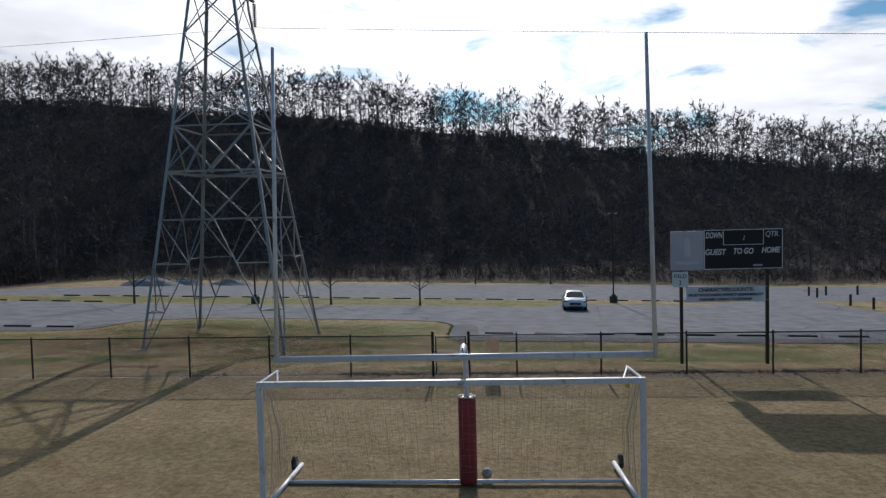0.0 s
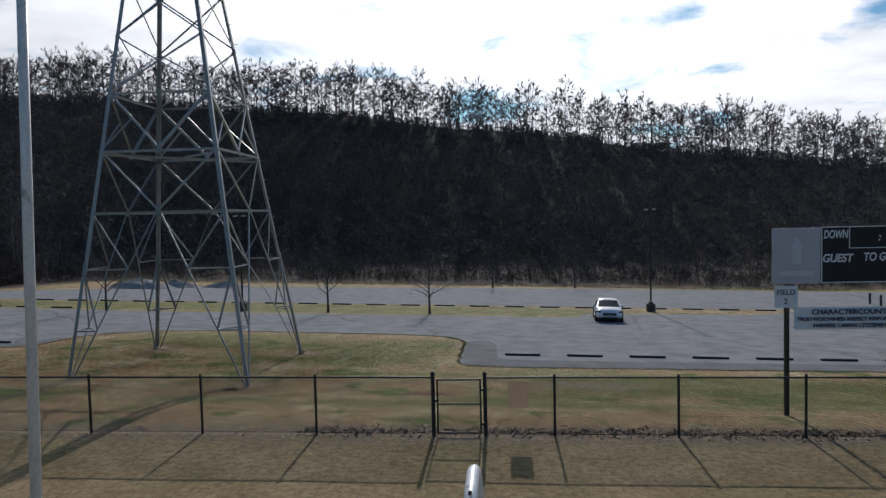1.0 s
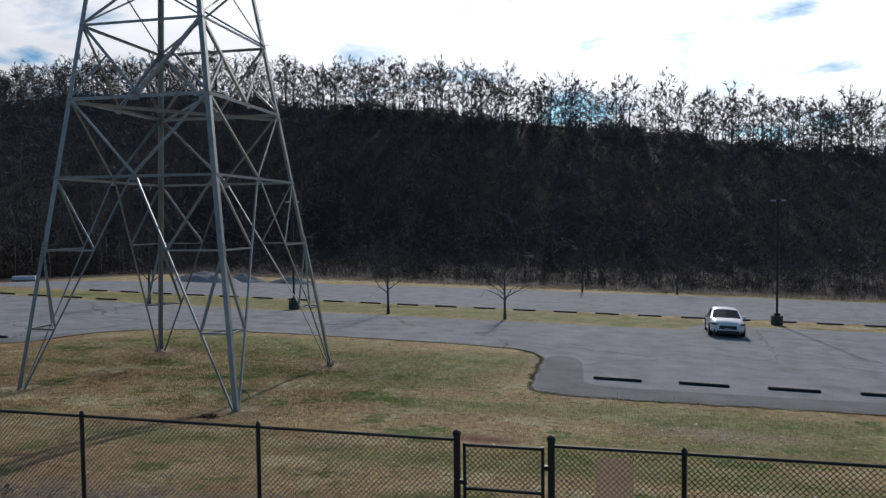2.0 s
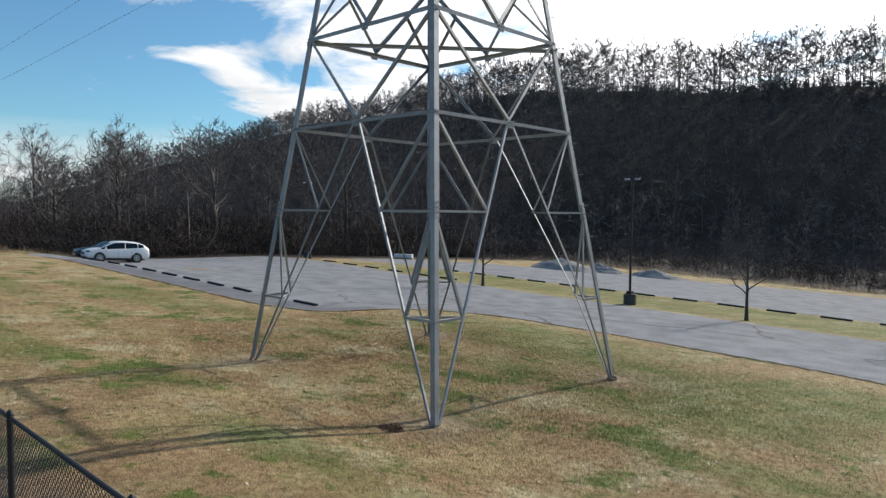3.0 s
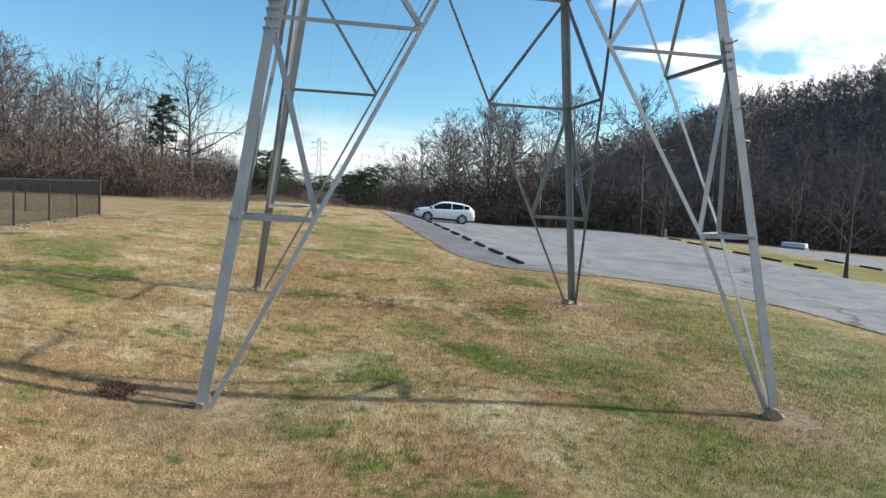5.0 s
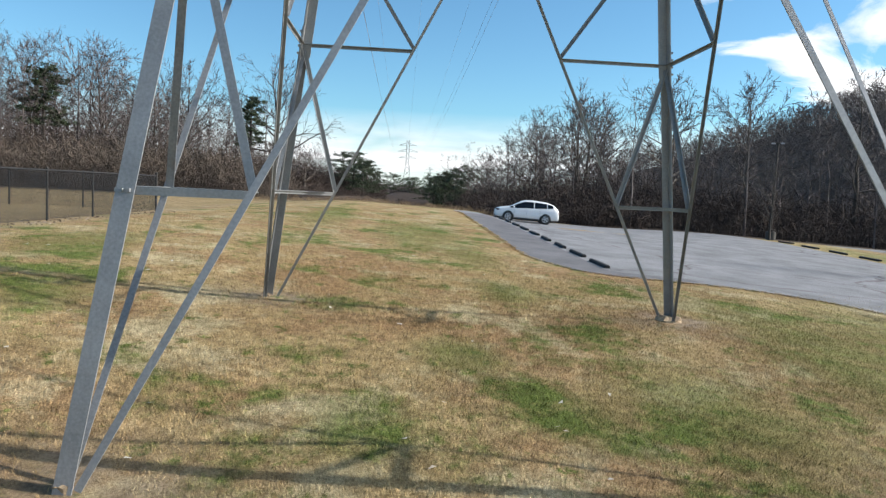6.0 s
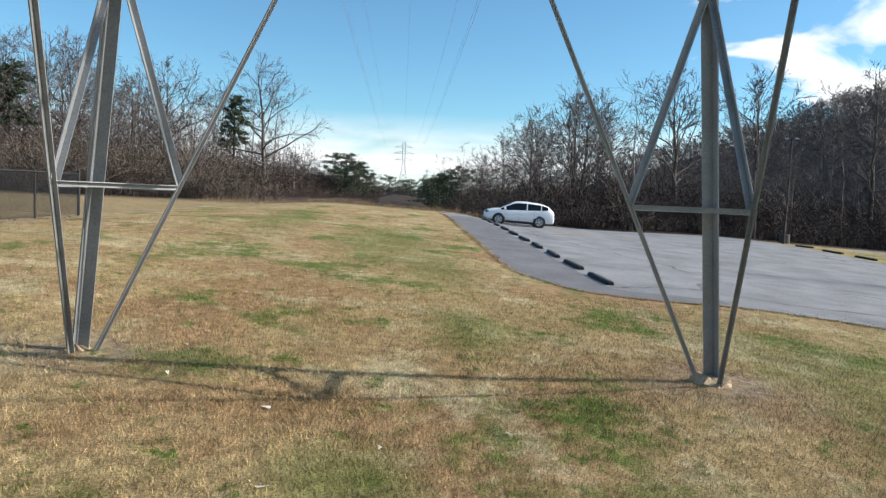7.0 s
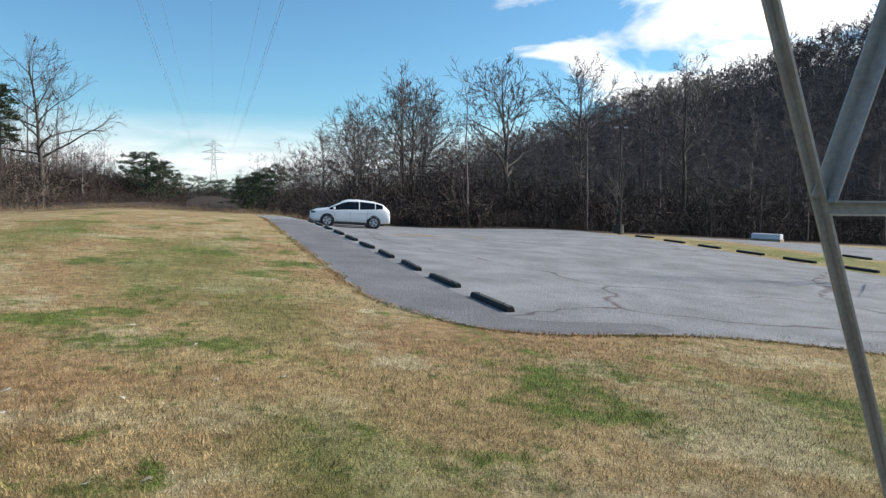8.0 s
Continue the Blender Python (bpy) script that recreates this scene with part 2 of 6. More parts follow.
        bp = n.new("ShaderNodeBump")
        bp.inputs["Strength"].default_value, bp.inputs["Distance"].default_value = 0.9, 0.05
        l.new(grain, bp.inputs["Height"])
        l.new(bp.outputs[0], p.inputs["Normal"])
    else:
        colour = mottled(colour)
        g = n.new("ShaderNodeNewGeometry").outputs["Random Per Island"]
        hs = n.new("ShaderNodeHueSaturation")
        mr = n.new("ShaderNodeMapRange")
        mr.inputs["To Min"].default_value, mr.inputs["To Max"].default_value = 0.65, 1.65
        l.new(g, mr.inputs[0])
        l.new(mr.outputs[0], hs.inputs["Value"])
        l.new(colour, hs.inputs["Color"])
        colour = hs.outputs[0]
    l.new(colour, p.inputs["Base Color"])
    return m


TURF, BLADES = turf("winter_turf"), turf("grass_blades", True)


def asphalt(name, low, high, cracks=True):
    m = material(name, low, high, 1.0, 0, 0.9, 28.0, 1.0, 0.03, detail=12.0, stain=tuple(c * 1.75 for c in low), stain_scale=0.35, stain_at=0.62)
    n, l = m.node_tree.nodes, m.node_tree.links
    p = n["Principled BSDF"]
    p.inputs["Specular IOR Level"].default_value = 0.12
    if cracks:
        tc = n.new("ShaderNodeTexCoord")
        warp = n.new("ShaderNodeTexNoise")
        warp.inputs["Scale"].default_value, warp.inputs["Detail"].default_value = 0.5, 6.0
        l.new(tc.outputs["Object"], warp.inputs["Vector"])
        addv = n.new("ShaderNodeVectorMath")
        addv.operation = "MULTIPLY_ADD"
        addv.inputs[1].default_value = (2.2, 2.2, 0)
        l.new(warp.outputs["Color"], addv.inputs[0])
        l.new(tc.outputs["Object"], addv.inputs[2])
        v = n.new("ShaderNodeTexVoronoi")
        v.feature = "DISTANCE_TO_EDGE"
        v.inputs["Scale"].default_value = 0.075
        l.new(addv.outputs[0], v.inputs["Vector"])
        r = n.new("ShaderNodeValToRGB")
        r.color_ramp.elements[0].position, r.color_ramp.elements[1].position = 0.0012, 0.0035
        r.color_ramp.elements[0].color, r.color_ramp.elements[1].color = (0.5, 0.4, 0.4, 1), (1, 1, 1, 1)
        l.new(v.outputs["Distance"], r.inputs[0])
        mul = n.new("ShaderNodeMixRGB")
        mul.blend_type = "MULTIPLY"
        mul.inputs[0].default_value = 1.0
        was = p.inputs["Base Color"].links[0].from_socket
        l.new(was, mul.inputs[1])
        l.new(r.outputs[0], mul.inputs[2])
        l.new(mul.outputs[0], p.inputs["Base Color"])
    return m


ASPHALT = asphalt("worn_asphalt", (0.14, 0.142, 0.148), (0.30, 0.305, 0.315))
SMOOTH = asphalt("smooth_asphalt", (0.11, 0.11, 0.116), (0.20, 0.20, 0.21), False)


# ---- makers ----
def mesh_of(name, verts, tris):
    """A mesh from arrays of places and triangles."""
    me = bpy.data.meshes.new(name)
    verts, tris = np.asarray(verts, np.float32), np.asarray(tris, np.int32)
    me.vertices.add(len(verts))
    me.vertices.foreach_set("co", verts.ravel())
    me.loops.add(tris.size)
    me.loops.foreach_set("vertex_index", tris.ravel())
    me.polygons.add(len(tris))
    me.polygons.foreach_set("loop_start", np.arange(0, tris.size, 3, dtype=np.int32))
    me.update(calc_edges=True)
    return me


def part(name, bm, mat, parent=None, label="", smooth=False, at=None):
    """Links a bmesh (or a mesh) as one mesh object, under a thing or a part if one is given."""
    if isinstance(bm, bmesh.types.BMesh):
        me = bpy.data.meshes.new(name)
        bmesh.ops.recalc_face_normals(bm, faces=bm.faces[:])
        bm.to_mesh(me)
        bm.free()
    else:
        me = bm
    if not me.materials:
        me.materials.append(mat)
    if smooth:
        me.polygons.foreach_set("use_smooth", [True] * len(me.polygons))
    ob = new(name, me)
    if at is not None:
        ob.matrix_basis = at
    if parent:
        ob.parent = parent
    if label:
        tagged(ob, label)
    return ob


def thing(name, at, label, category, group="", kind=""):
    ob = new(name)
    ob.empty_display_size = 0.2
    ob.matrix_basis = at if isinstance(at, Matrix) else Matrix.Translation(at)
    return tagged(ob, label, category, group, kind)


def box(bm, lo, hi, bevel=0.0):
    m = Matrix.Translation([(a + b) / 2 for a, b in zip(lo, hi)]) @ Matrix.Diagonal([b - a for a, b in zip(lo, hi)] + [1])
    r = bmesh.ops.create_cube(bm, size=1, matrix=m)
    if bevel:
        es = list({e for v in r["verts"] for e in v.link_edges})
        bmesh.ops.bevel(bm, geom=es, offset=bevel, segments=2, affect="EDGES", profile=0.6)
    return bm


def frame_of(axis, hint):
    a = Vector(axis).normalized()
    u = Vector(hint) - a * a.dot(Vector(hint))
    if u.length < 1e-5:
        u = a.orthogonal()
    u.normalize()
    return a, u, a.cross(u)


def tube(bm, points, radii, sides=10, caps=True):
    """A round tube along points; radii is one number or one for each point."""
    pts = [Vector(p) for p in points]
    if isinstance(radii, (int, float)):
        radii = [radii] * len(pts)
    rings, u = [], Vector((0.31, 0.17, 0.93))
    for i, p in enumerate(pts):
        axis = pts[min(i + 1, len(pts) - 1)] - pts[max(i - 1, 0)]
        a, u, v = frame_of(axis, u)
        rings.append([bm.verts.new(p + (u * math.cos(k * math.tau / sides) + v * math.sin(k * math.tau / sides)) * radii[i]) for k in range(sides)])
    for r0, r1 in zip(rings, rings[1:]):
        for k in range(sides):
            bm.faces.new((r0[k], r0[(k + 1) % sides], r1[(k + 1) % sides], r1[k]))
    if caps:
        bm.faces.new(rings[0][::-1])
        bm.faces.new(rings[-1])
    return bm


def lathe(bm, profile, sides=24, axis="z", at=(0, 0, 0)):
    """Turns (radius, height) pairs round an axis."""
    rings = []
    for r, h in profile:
        ring = []
        for k in range(sides):
            c, s = r * math.cos(k * math.tau / sides), r * math.sin(k * math.tau / sides)
            co = {"z": (c, s, h), "x": (h, c, s), "y": (c, h, s)}[axis]
            ring.append(bm.verts.new(Vector(co) + Vector(at)))
        rings.append(ring)
    for r0, r1 in zip(rings, rings[1:]):
        for k in range(sides):
            bm.faces.new((r0[k], r0[(k + 1) % sides], r1[(k + 1) % sides], r1[k]))
    bm.faces.new(rings[0][::-1])
    bm.faces.new(rings[-1])
    return bm


def angle_iron(bm, p0, p1, u_hint, v_hint, width, thick):
    """A steel angle from p0 to p1: one flange towards u, one towards v."""
    a, u, _ = frame_of(Vector(p1) - Vector(p0), u_hint)
    v = Vector(v_hint) - a * a.dot(Vector(v_hint))
    v = (v - u * u.dot(v)).normalized()
    shape = [(0, 0), (width, 0), (width, thick), (thick, thick), (thick, width), (0, width)]
    ends = []
    for p in (p0, p1):
        ends.append([bm.verts.new(Vector(p) + u * x + v * y) for x, y in shape])
    for k in range(6):
        bm.faces.new((ends[0][k], ends[0][(k + 1) % 6], ends[1][(k + 1) % 6], ends[1][k]))
    bm.faces.new(ends[0][::-1])
    bm.faces.new(ends[1])
    return bm


def lettering(name, text, size, mat, parent, at, shear=0.0, bold=0.0, width=None):
    """Raised letters; width, if given, is the length of the whole line."""
    cu = bpy.data.curves.new(name, "FONT")
    cu.body, cu.size, cu.shear, cu.extrude, cu.offset = text, size, shear, 0.004, bold
    cu.align_x = "LEFT"
    tmp = new(name, cu)
    me = bpy.data.meshes.new_from_object(tmp.evaluated_get(bpy.context.evaluated_depsgraph_get()))
    bpy.data.objects.remove(tmp)
    co = np.empty(len(me.vertices) * 3, np.float32)
    me.vertices.foreach_get("co", co)
    co = co.reshape(-1, 3)
    co[:, 0] -= co[:, 0].min()
    if width:
        co[:, 0] *= width / co[:, 0].max()
    me.vertices.foreach_set("co", co.ravel())
    return part(name, me, mat, parent, at=at)


# ---- the lie of the land ----
def step(a, b, x):
    s = np.clip((x - a) / (b - a), 0, 1)
    return s * s * (3 - 2 * s)


def slope(x, y):
    """The even slope on which the car parks and the tower's lawn lie."""
    x, y = np.asarray(x, float), np.asarray(y, float)
    west = np.clip(-48 - x, 0, None)
    dip = 0.34 * step(41, 50, -x) * step(40.5, 43.5, y) * (1 - step(49, 60, y))
    return -dip + 0.72 - 0.030 * np.clip(x, -48, 40) - 0.047 * np.minimum(y, 100) - 1.6 * step(14, 50, west) + 3.2 * step(90, 300, west)


def hill(x, y):
    x, y = np.asarray(x, float), np.asarray(y, float)
    top = 52.3 - 30.3 * step(-185, 150, x) + 1.6 * np.exp(-((x - 10) / 75) ** 2) - 4.0 * step(165, 280, -x) + 0.8 * np.sin(x / 31.0) + 0.5 * np.sin(x / 11.0)
    toe = 136 - 50 * step(45, 120, -x)
    s = np.clip((y - toe) / (238 - toe), 0, 1)
    up = s * step(-0.05, 0.22, s)
    return top * up * (1 - 0.6 * step(242, 420, y)) * (1 - 0.92 * step(300, 480, -x))


def land(x, y):
    x, y = np.asarray(x, float), np.asarray(y, float)
    field = np.clip(-0.0065 * x, -0.2, 0.42)
    s = step(25.6, 33.0, y)
    dents = 0.14 * np.exp(-((x + 15.3) ** 2 + (y - 40.4) ** 2) / 6) - 0.13 * np.exp(-((x + 8.3) ** 2 + (y - 33.4) ** 2) / 6)
    return field * (1 - s) + slope(x, y) * s + hill(x, y) + dents


def z_at(x, y):
    return float(land(x, y))


def spread(lo, hi, fine_lo, fine_hi, fine, grow):
    out = list(np.arange(fine_lo, fine_hi + fine, fine))
    d, x = fine, out[-1]
    while x < hi:
        d *= grow
        x += d
        out.append(x)
    d, x, low = fine, fine_lo, []
    while x > lo:
        d *= grow
        x -= d
        low.append(x)
    return np.array(low[::-1] + out)


gx = spread(-1500, 1500, -36, 16, 0.5, 1.07)
gy = spread(-600, 1500, 22, 50, 0.5, 1.07)
GX, GY = np.meshgrid(gx, gy)
GZ = land(GX, GY)
rough_land = np.array([abs(noise.noise((x * 0.35, y * 0.35, 0.0))) for x, y in zip(GX.ravel(), GY.ravel())]).reshape(GX.shape)
GZ = GZ - 0.014 * rough_land - 0.003
gw, gh = len(gx), len(gy)
idx = np.arange(gw * gh).reshape(gh, gw)
quad = np.stack([idx[:-1, :-1], idx[:-1, 1:], idx[1:, 1:], idx[1:, :-1]], -1).reshape(-1, 4)
ground_mesh = mesh_of("ground", np.stack([GX, GY, GZ], -1).reshape(-1, 3), np.concatenate([quad[:, [0, 1, 2]], quad[:, [0, 2, 3]]]))
weights = {
    "field": 1 - step(24.6, 25.4, GY),
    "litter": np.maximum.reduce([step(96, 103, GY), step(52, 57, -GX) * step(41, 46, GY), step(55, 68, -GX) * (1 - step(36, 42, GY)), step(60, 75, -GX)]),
    "earth": np.clip(1.2 - np.abs(GY - 25.45) / 0.8, 0, 1) * 1.6 * (0.25 + 0.75 * step(-16, -6, GX)),
}
lumps = [(-5.2, 38.6, 3.4, 1.7), (-10.6, 39.0, 1.8, 1.2), (-10.2, 37.4, 0.9, 0.5), (-9.7, 35.2, 0.8, 0.5), (-17.5, 37.6, 1.6, 0.7), (-24, 37.5, 3.0, 0.9), (-2.2, 29.4, 4.5, 0.9), (5.0, 29.3, 3.6, 0.8), (-8.5, 29.6, 2.2, 0.8), (-3.0, 44.0, 4.0, 2.0), (-19.0, 28.6, 3.0, 1.0), (-13.5, 30.4, 1.2, 0.7), (-12.2, 36.3, 1.0, 0.55), (-30, 36, 6, 1.6), (-36, 32, 7, 1.2), (12, 33, 5, 2), (-24, 63, 20, 4.2), (-4, 63.6, 14, 4.0), (-14, 45.5, 6, 1.6), (4, 33, 3.2, 1.2), (11, 30, 4.0, 1.0), (15, 35, 4, 1.4), (20, 31, 5, 1.2), (-12, 42.6, 8, 1.9), (-4.2, 41.2, 3.4, 2.2), (-3.0, 35.4, 2.6, 0.8), (46, 77, 9, 4), (3, 36, 5, 1.4), (9, 35, 5, 2), (16, 31, 7, 2.2), (24, 31, 6, 2.4), (2, 30.6, 4, 1.6), (30, 33, 6, 3), (-16, 63, 34, 3.4), (36, 97, 26, 2.0), (58, 70, 14, 3)]


def green_at(x, y):
    """How green the lawn is in its lush patches, with ragged edges."""
    ragged = 0.75 + 0.25 * np.sin(x * 5.3 + 1.7 * np.sin(y * 3.9)) * np.sin(y * 6.1 + 1.3 * np.sin(x * 4.7))
    return np.clip(sum(np.clip(1.25 - np.hypot((x - a) / c, (y - b) / d), 0, 1) for a, b, c, d in lumps), 0, 0.84) * ragged


weights["green"] = green_at(GX, GY)
weights["clay"] = np.clip(2.0 - np.hypot((GX + 1.3) / 0.62, (GY - 32.0) / 0.34), 0, 1)
weights["earth"] = np.maximum(weights["earth"], 0.8 * np.clip(1.3 - np.hypot((GX - 4.4) / 2.2, (GY - 34.4) / 0.9), 0, 1))
weights["earth"] = np.maximum(weights["earth"], np.clip(1.3 - np.hypot((GX - -0.9) / 0.6, (GY - 44.0) / 1.3), 0, 1))
for leg in ((-8.2, 33.4), (-15.2, 33.5), (-15.2, 40.5), (-8.2, 40.55)):
    weights["earth"] = np.maximum(weights["earth"], np.clip(1.1 - np.hypot((GX - leg[0]), (GY - leg[1] + 0.2)) / 1.3, 0, 1))
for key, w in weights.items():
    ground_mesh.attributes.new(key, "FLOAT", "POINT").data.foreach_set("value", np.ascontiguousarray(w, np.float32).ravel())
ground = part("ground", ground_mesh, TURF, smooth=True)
tagged(ground, "patchy tan and green winter grass over gently sloping ground", "ground", kind="structure")


from mathutils.geometry import tessellate_polygon


def sheet(name, outline, mat, lift, label):
    bm = bmesh.new()
    vs = [bm.verts.new((x, y, float(slope(x, y)) + lift)) for x, y in outline]
    for tri in tessellate_polygon([[Vector((x, y, 0)) for x, y in outline]]):
        bm.faces.new([vs[i] for i in tri])
    for _ in range(9):
        long_edges = [e for e in bm.edges if e.calc_length() > 3.0]
        if not long_edges:
            break
        bmesh.ops.subdivide_edges(bm, edges=long_edges, cuts=1)
        bmesh.ops.triangulate(bm, faces=[f for f in bm.faces if len(f.verts) > 3])
    for v in bm.verts:
        v.co.z = float(slope(v.co.x, v.co.y)) + lift
    for f in bm.faces:
        f.normal_update()
        if f.normal.z < 0:
            f.normal_flip()
    return tagged(part(name, bm, mat), label, "car park", kind="structure")


def rounded(points, radius):
    """Rounds the corners of an outline."""
    out, n = [], len(points)
    for i, p in enumerate(points):
        p, a, b = Vector(p), Vector(points[i - 1]), Vector(points[(i + 1) % n])
        r = min(radius, (a - p).length * 0.45, (b - p).length * 0.45)
        p0, p1 = p + (a - p).normalized() * r, p + (b - p).normalized() * r
        for k in range(6):
            t = k / 5
            out.append(tuple(p0 * (1 - t) ** 2 + p * 2 * t * (1 - t) + p1 * t * t))
    return out


near_lot = rounded([(-50, 39.1), (-24.5, 39.35), (-21.9, 40.6), (-21.9, 43.8), (-20.9, 46.0), (-18.6, 47.4), (-15, 47.9), (-6, 47.9), (-1.8, 47.4), (-0.75, 45.6), (-0.75, 38.9), (-0.6, 38.2), (0.3, 37.85), (1.5, 37.8), (33, 39.7), (33, 68.5), (27, 68.5), (21, 63.5), (7.4, 62.6), (7.0, 59.4), (-12, 58.8), (-25, 58.4), (-50, 60.2), (-57, 61.5), (-58, 50), (-58, 39.0)], 2.0)
far_lot = rounded([(-54, 66.0), (-36, 67.2), (-8, 68.0), (14, 68.6), (27, 68.5), (33, 68.5), (44, 72), (70, 74), (70, 84), (40, 95), (20, 95), (0, 93), (-20, 91), (-36, 85), (-54, 76)], 2.5)
sheet("car_park_near", near_lot, ASPHALT, 0.006, "worn pale grey asphalt car park with fine cracks")
sheet("car_park_far", far_lot, ASPHALT, 0.006, "worn pale grey asphalt car park behind a grass island")
sheet("lot_edge_west", rounded([(-49.5, 39.2), (-24.5, 39.45), (-22.05, 40.7), (-22.0, 43.7), (-22.7, 43.7), (-22.9, 41.3), (-49.5, 41.1)], 0.8), SMOOTH, 0.011, "smooth darker asphalt strip along the lawn")
sheet("lot_edge_east", rounded([(-0.6, 45.6), (-0.62, 38.95), (-0.45, 38.3), (0.3, 37.98), (1.5, 37.93), (32.5, 39.8), (32.5, 41.2), (2.0, 39.7), (1.0, 40.1), (0.85, 44.8), (0.3, 46.2)], 0.5), SMOOTH, 0.011, "smooth darker asphalt strip along the lawn")


# ---- lattice tower ----
TX, TY = -11.758, 36.717


def half_width(z):
    return 3.443 - 0.1324 * z if z < 17 else max(1.192 - 0.075 * (z - 17), 0.25)


CORNER = {"A": (1, -1), "B": (-1, -1), "C": (-1, 1), "D": (1, 1)}
tower = thing("lattice_tower", pose(TX, TY, z_at(TX, TY), 0, 0, 0.27), "galvanised steel lattice pylon with four splayed legs on the lawn", "pylon")
TB = Vector((TX, TY, z_at(TX, TY)))


def tp(c, z, inset=0.0):
    w = half_width(z) - inset
    return Vector((TX - 0.0148 * z + CORNER[c][0] * (w + 0.006), TY + 0.0027 * z + CORNER[c][1] * (w - 0.006), z)) - TB


def member(name, p0, p1, u, v, width, thick=0.012):
    bm = bmesh.new()
    angle_iron(bm, p0, p1, u, v, width, thick)
    return part(name, bm, STEEL, tower)


FOOT = {"A": -0.67, "B": -0.41, "C": -0.56, "D": -0.85}
L1, L2, L3, L4, L5, L6, L7, L8 = 1.378, 3.679, 5.856, 8.24, 10.5, 12.8, 15.1, 17.6
for c, (sx, sy) in CORNER.items():
    member("leg", tp(c, FOOT[c] - 0.15), tp(c, L2 + 0.25), (-sx, 0, 0), (0, -sy, 0), 0.128, 0.014)
    member("leg", tp(c, L2 - 0.2, 0.02), tp(c, 17), (-sx, 0, 0), (0, -sy, 0), 0.15, 0.015)
    member("leg", tp(c, 17), tp(c, 29), (-sx, 0, 0), (0, -sy, 0), 0.13, 0.014)
    bm = bmesh.new()
    foot = tp(c, FOOT[c])
    size = {"A": 0.4, "B": 0.85, "C": 1.35, "D": 0.8}[c]
    lathe(bm, [(0.16 * size, -0.3), (0.17 * size, -0.08), (0.15 * size, -0.01), (0.11 * size, 0.035 * size), (0.05 * size, 0.05 * size), (0.0001, 0.045 * size)], 22, at=foot + Vector((-sx * 0.05, -sy * 0.05, 0)))
    for v in bm.verts:
        v.co += Vector((noise.noise(v.co * 9), noise.noise(v.co * 9 + Vector((9, 0, 0))), noise.noise(v.co * 11))) * 0.085
    part("footing", bm, CONCRETE, tower, "rough concrete footing")
    bm = bmesh.new()
    for dz in (-0.16, -0.05, 0.06, 0.17):
        for s in (0.06, 0.13):
            q = tp(c, L2 + dz)
            for d in (Vector((-sx * s, -sy * -0.012, 0)), Vector((sx * 0.012, -sy * s, 0))):
                bmesh.ops.create_cube(bm, size=0.028, matrix=Matrix.Translation(q + d))
    for z in (L1, L3, L4):
        q = tp(c, z - 0.03)
        for t in (0.04, 0.09):
            for d in (Vector((-sx * t, sy * 0.008, 0)), Vector((sx * 0.008, -sy * t, 0))):
                bmesh.ops.create_cube(bm, size=0.026, matrix=Matrix.Translation(q + d))
    tagged(part("bolt_heads", bm, STEEL, tower), kind="stuff")
FACES = [("A", "B", (0, 1, 0)), ("B", "C", (1, 0, 0)), ("C", "D", (0, -1, 0)), ("D", "A", (-1, 0, 0))]
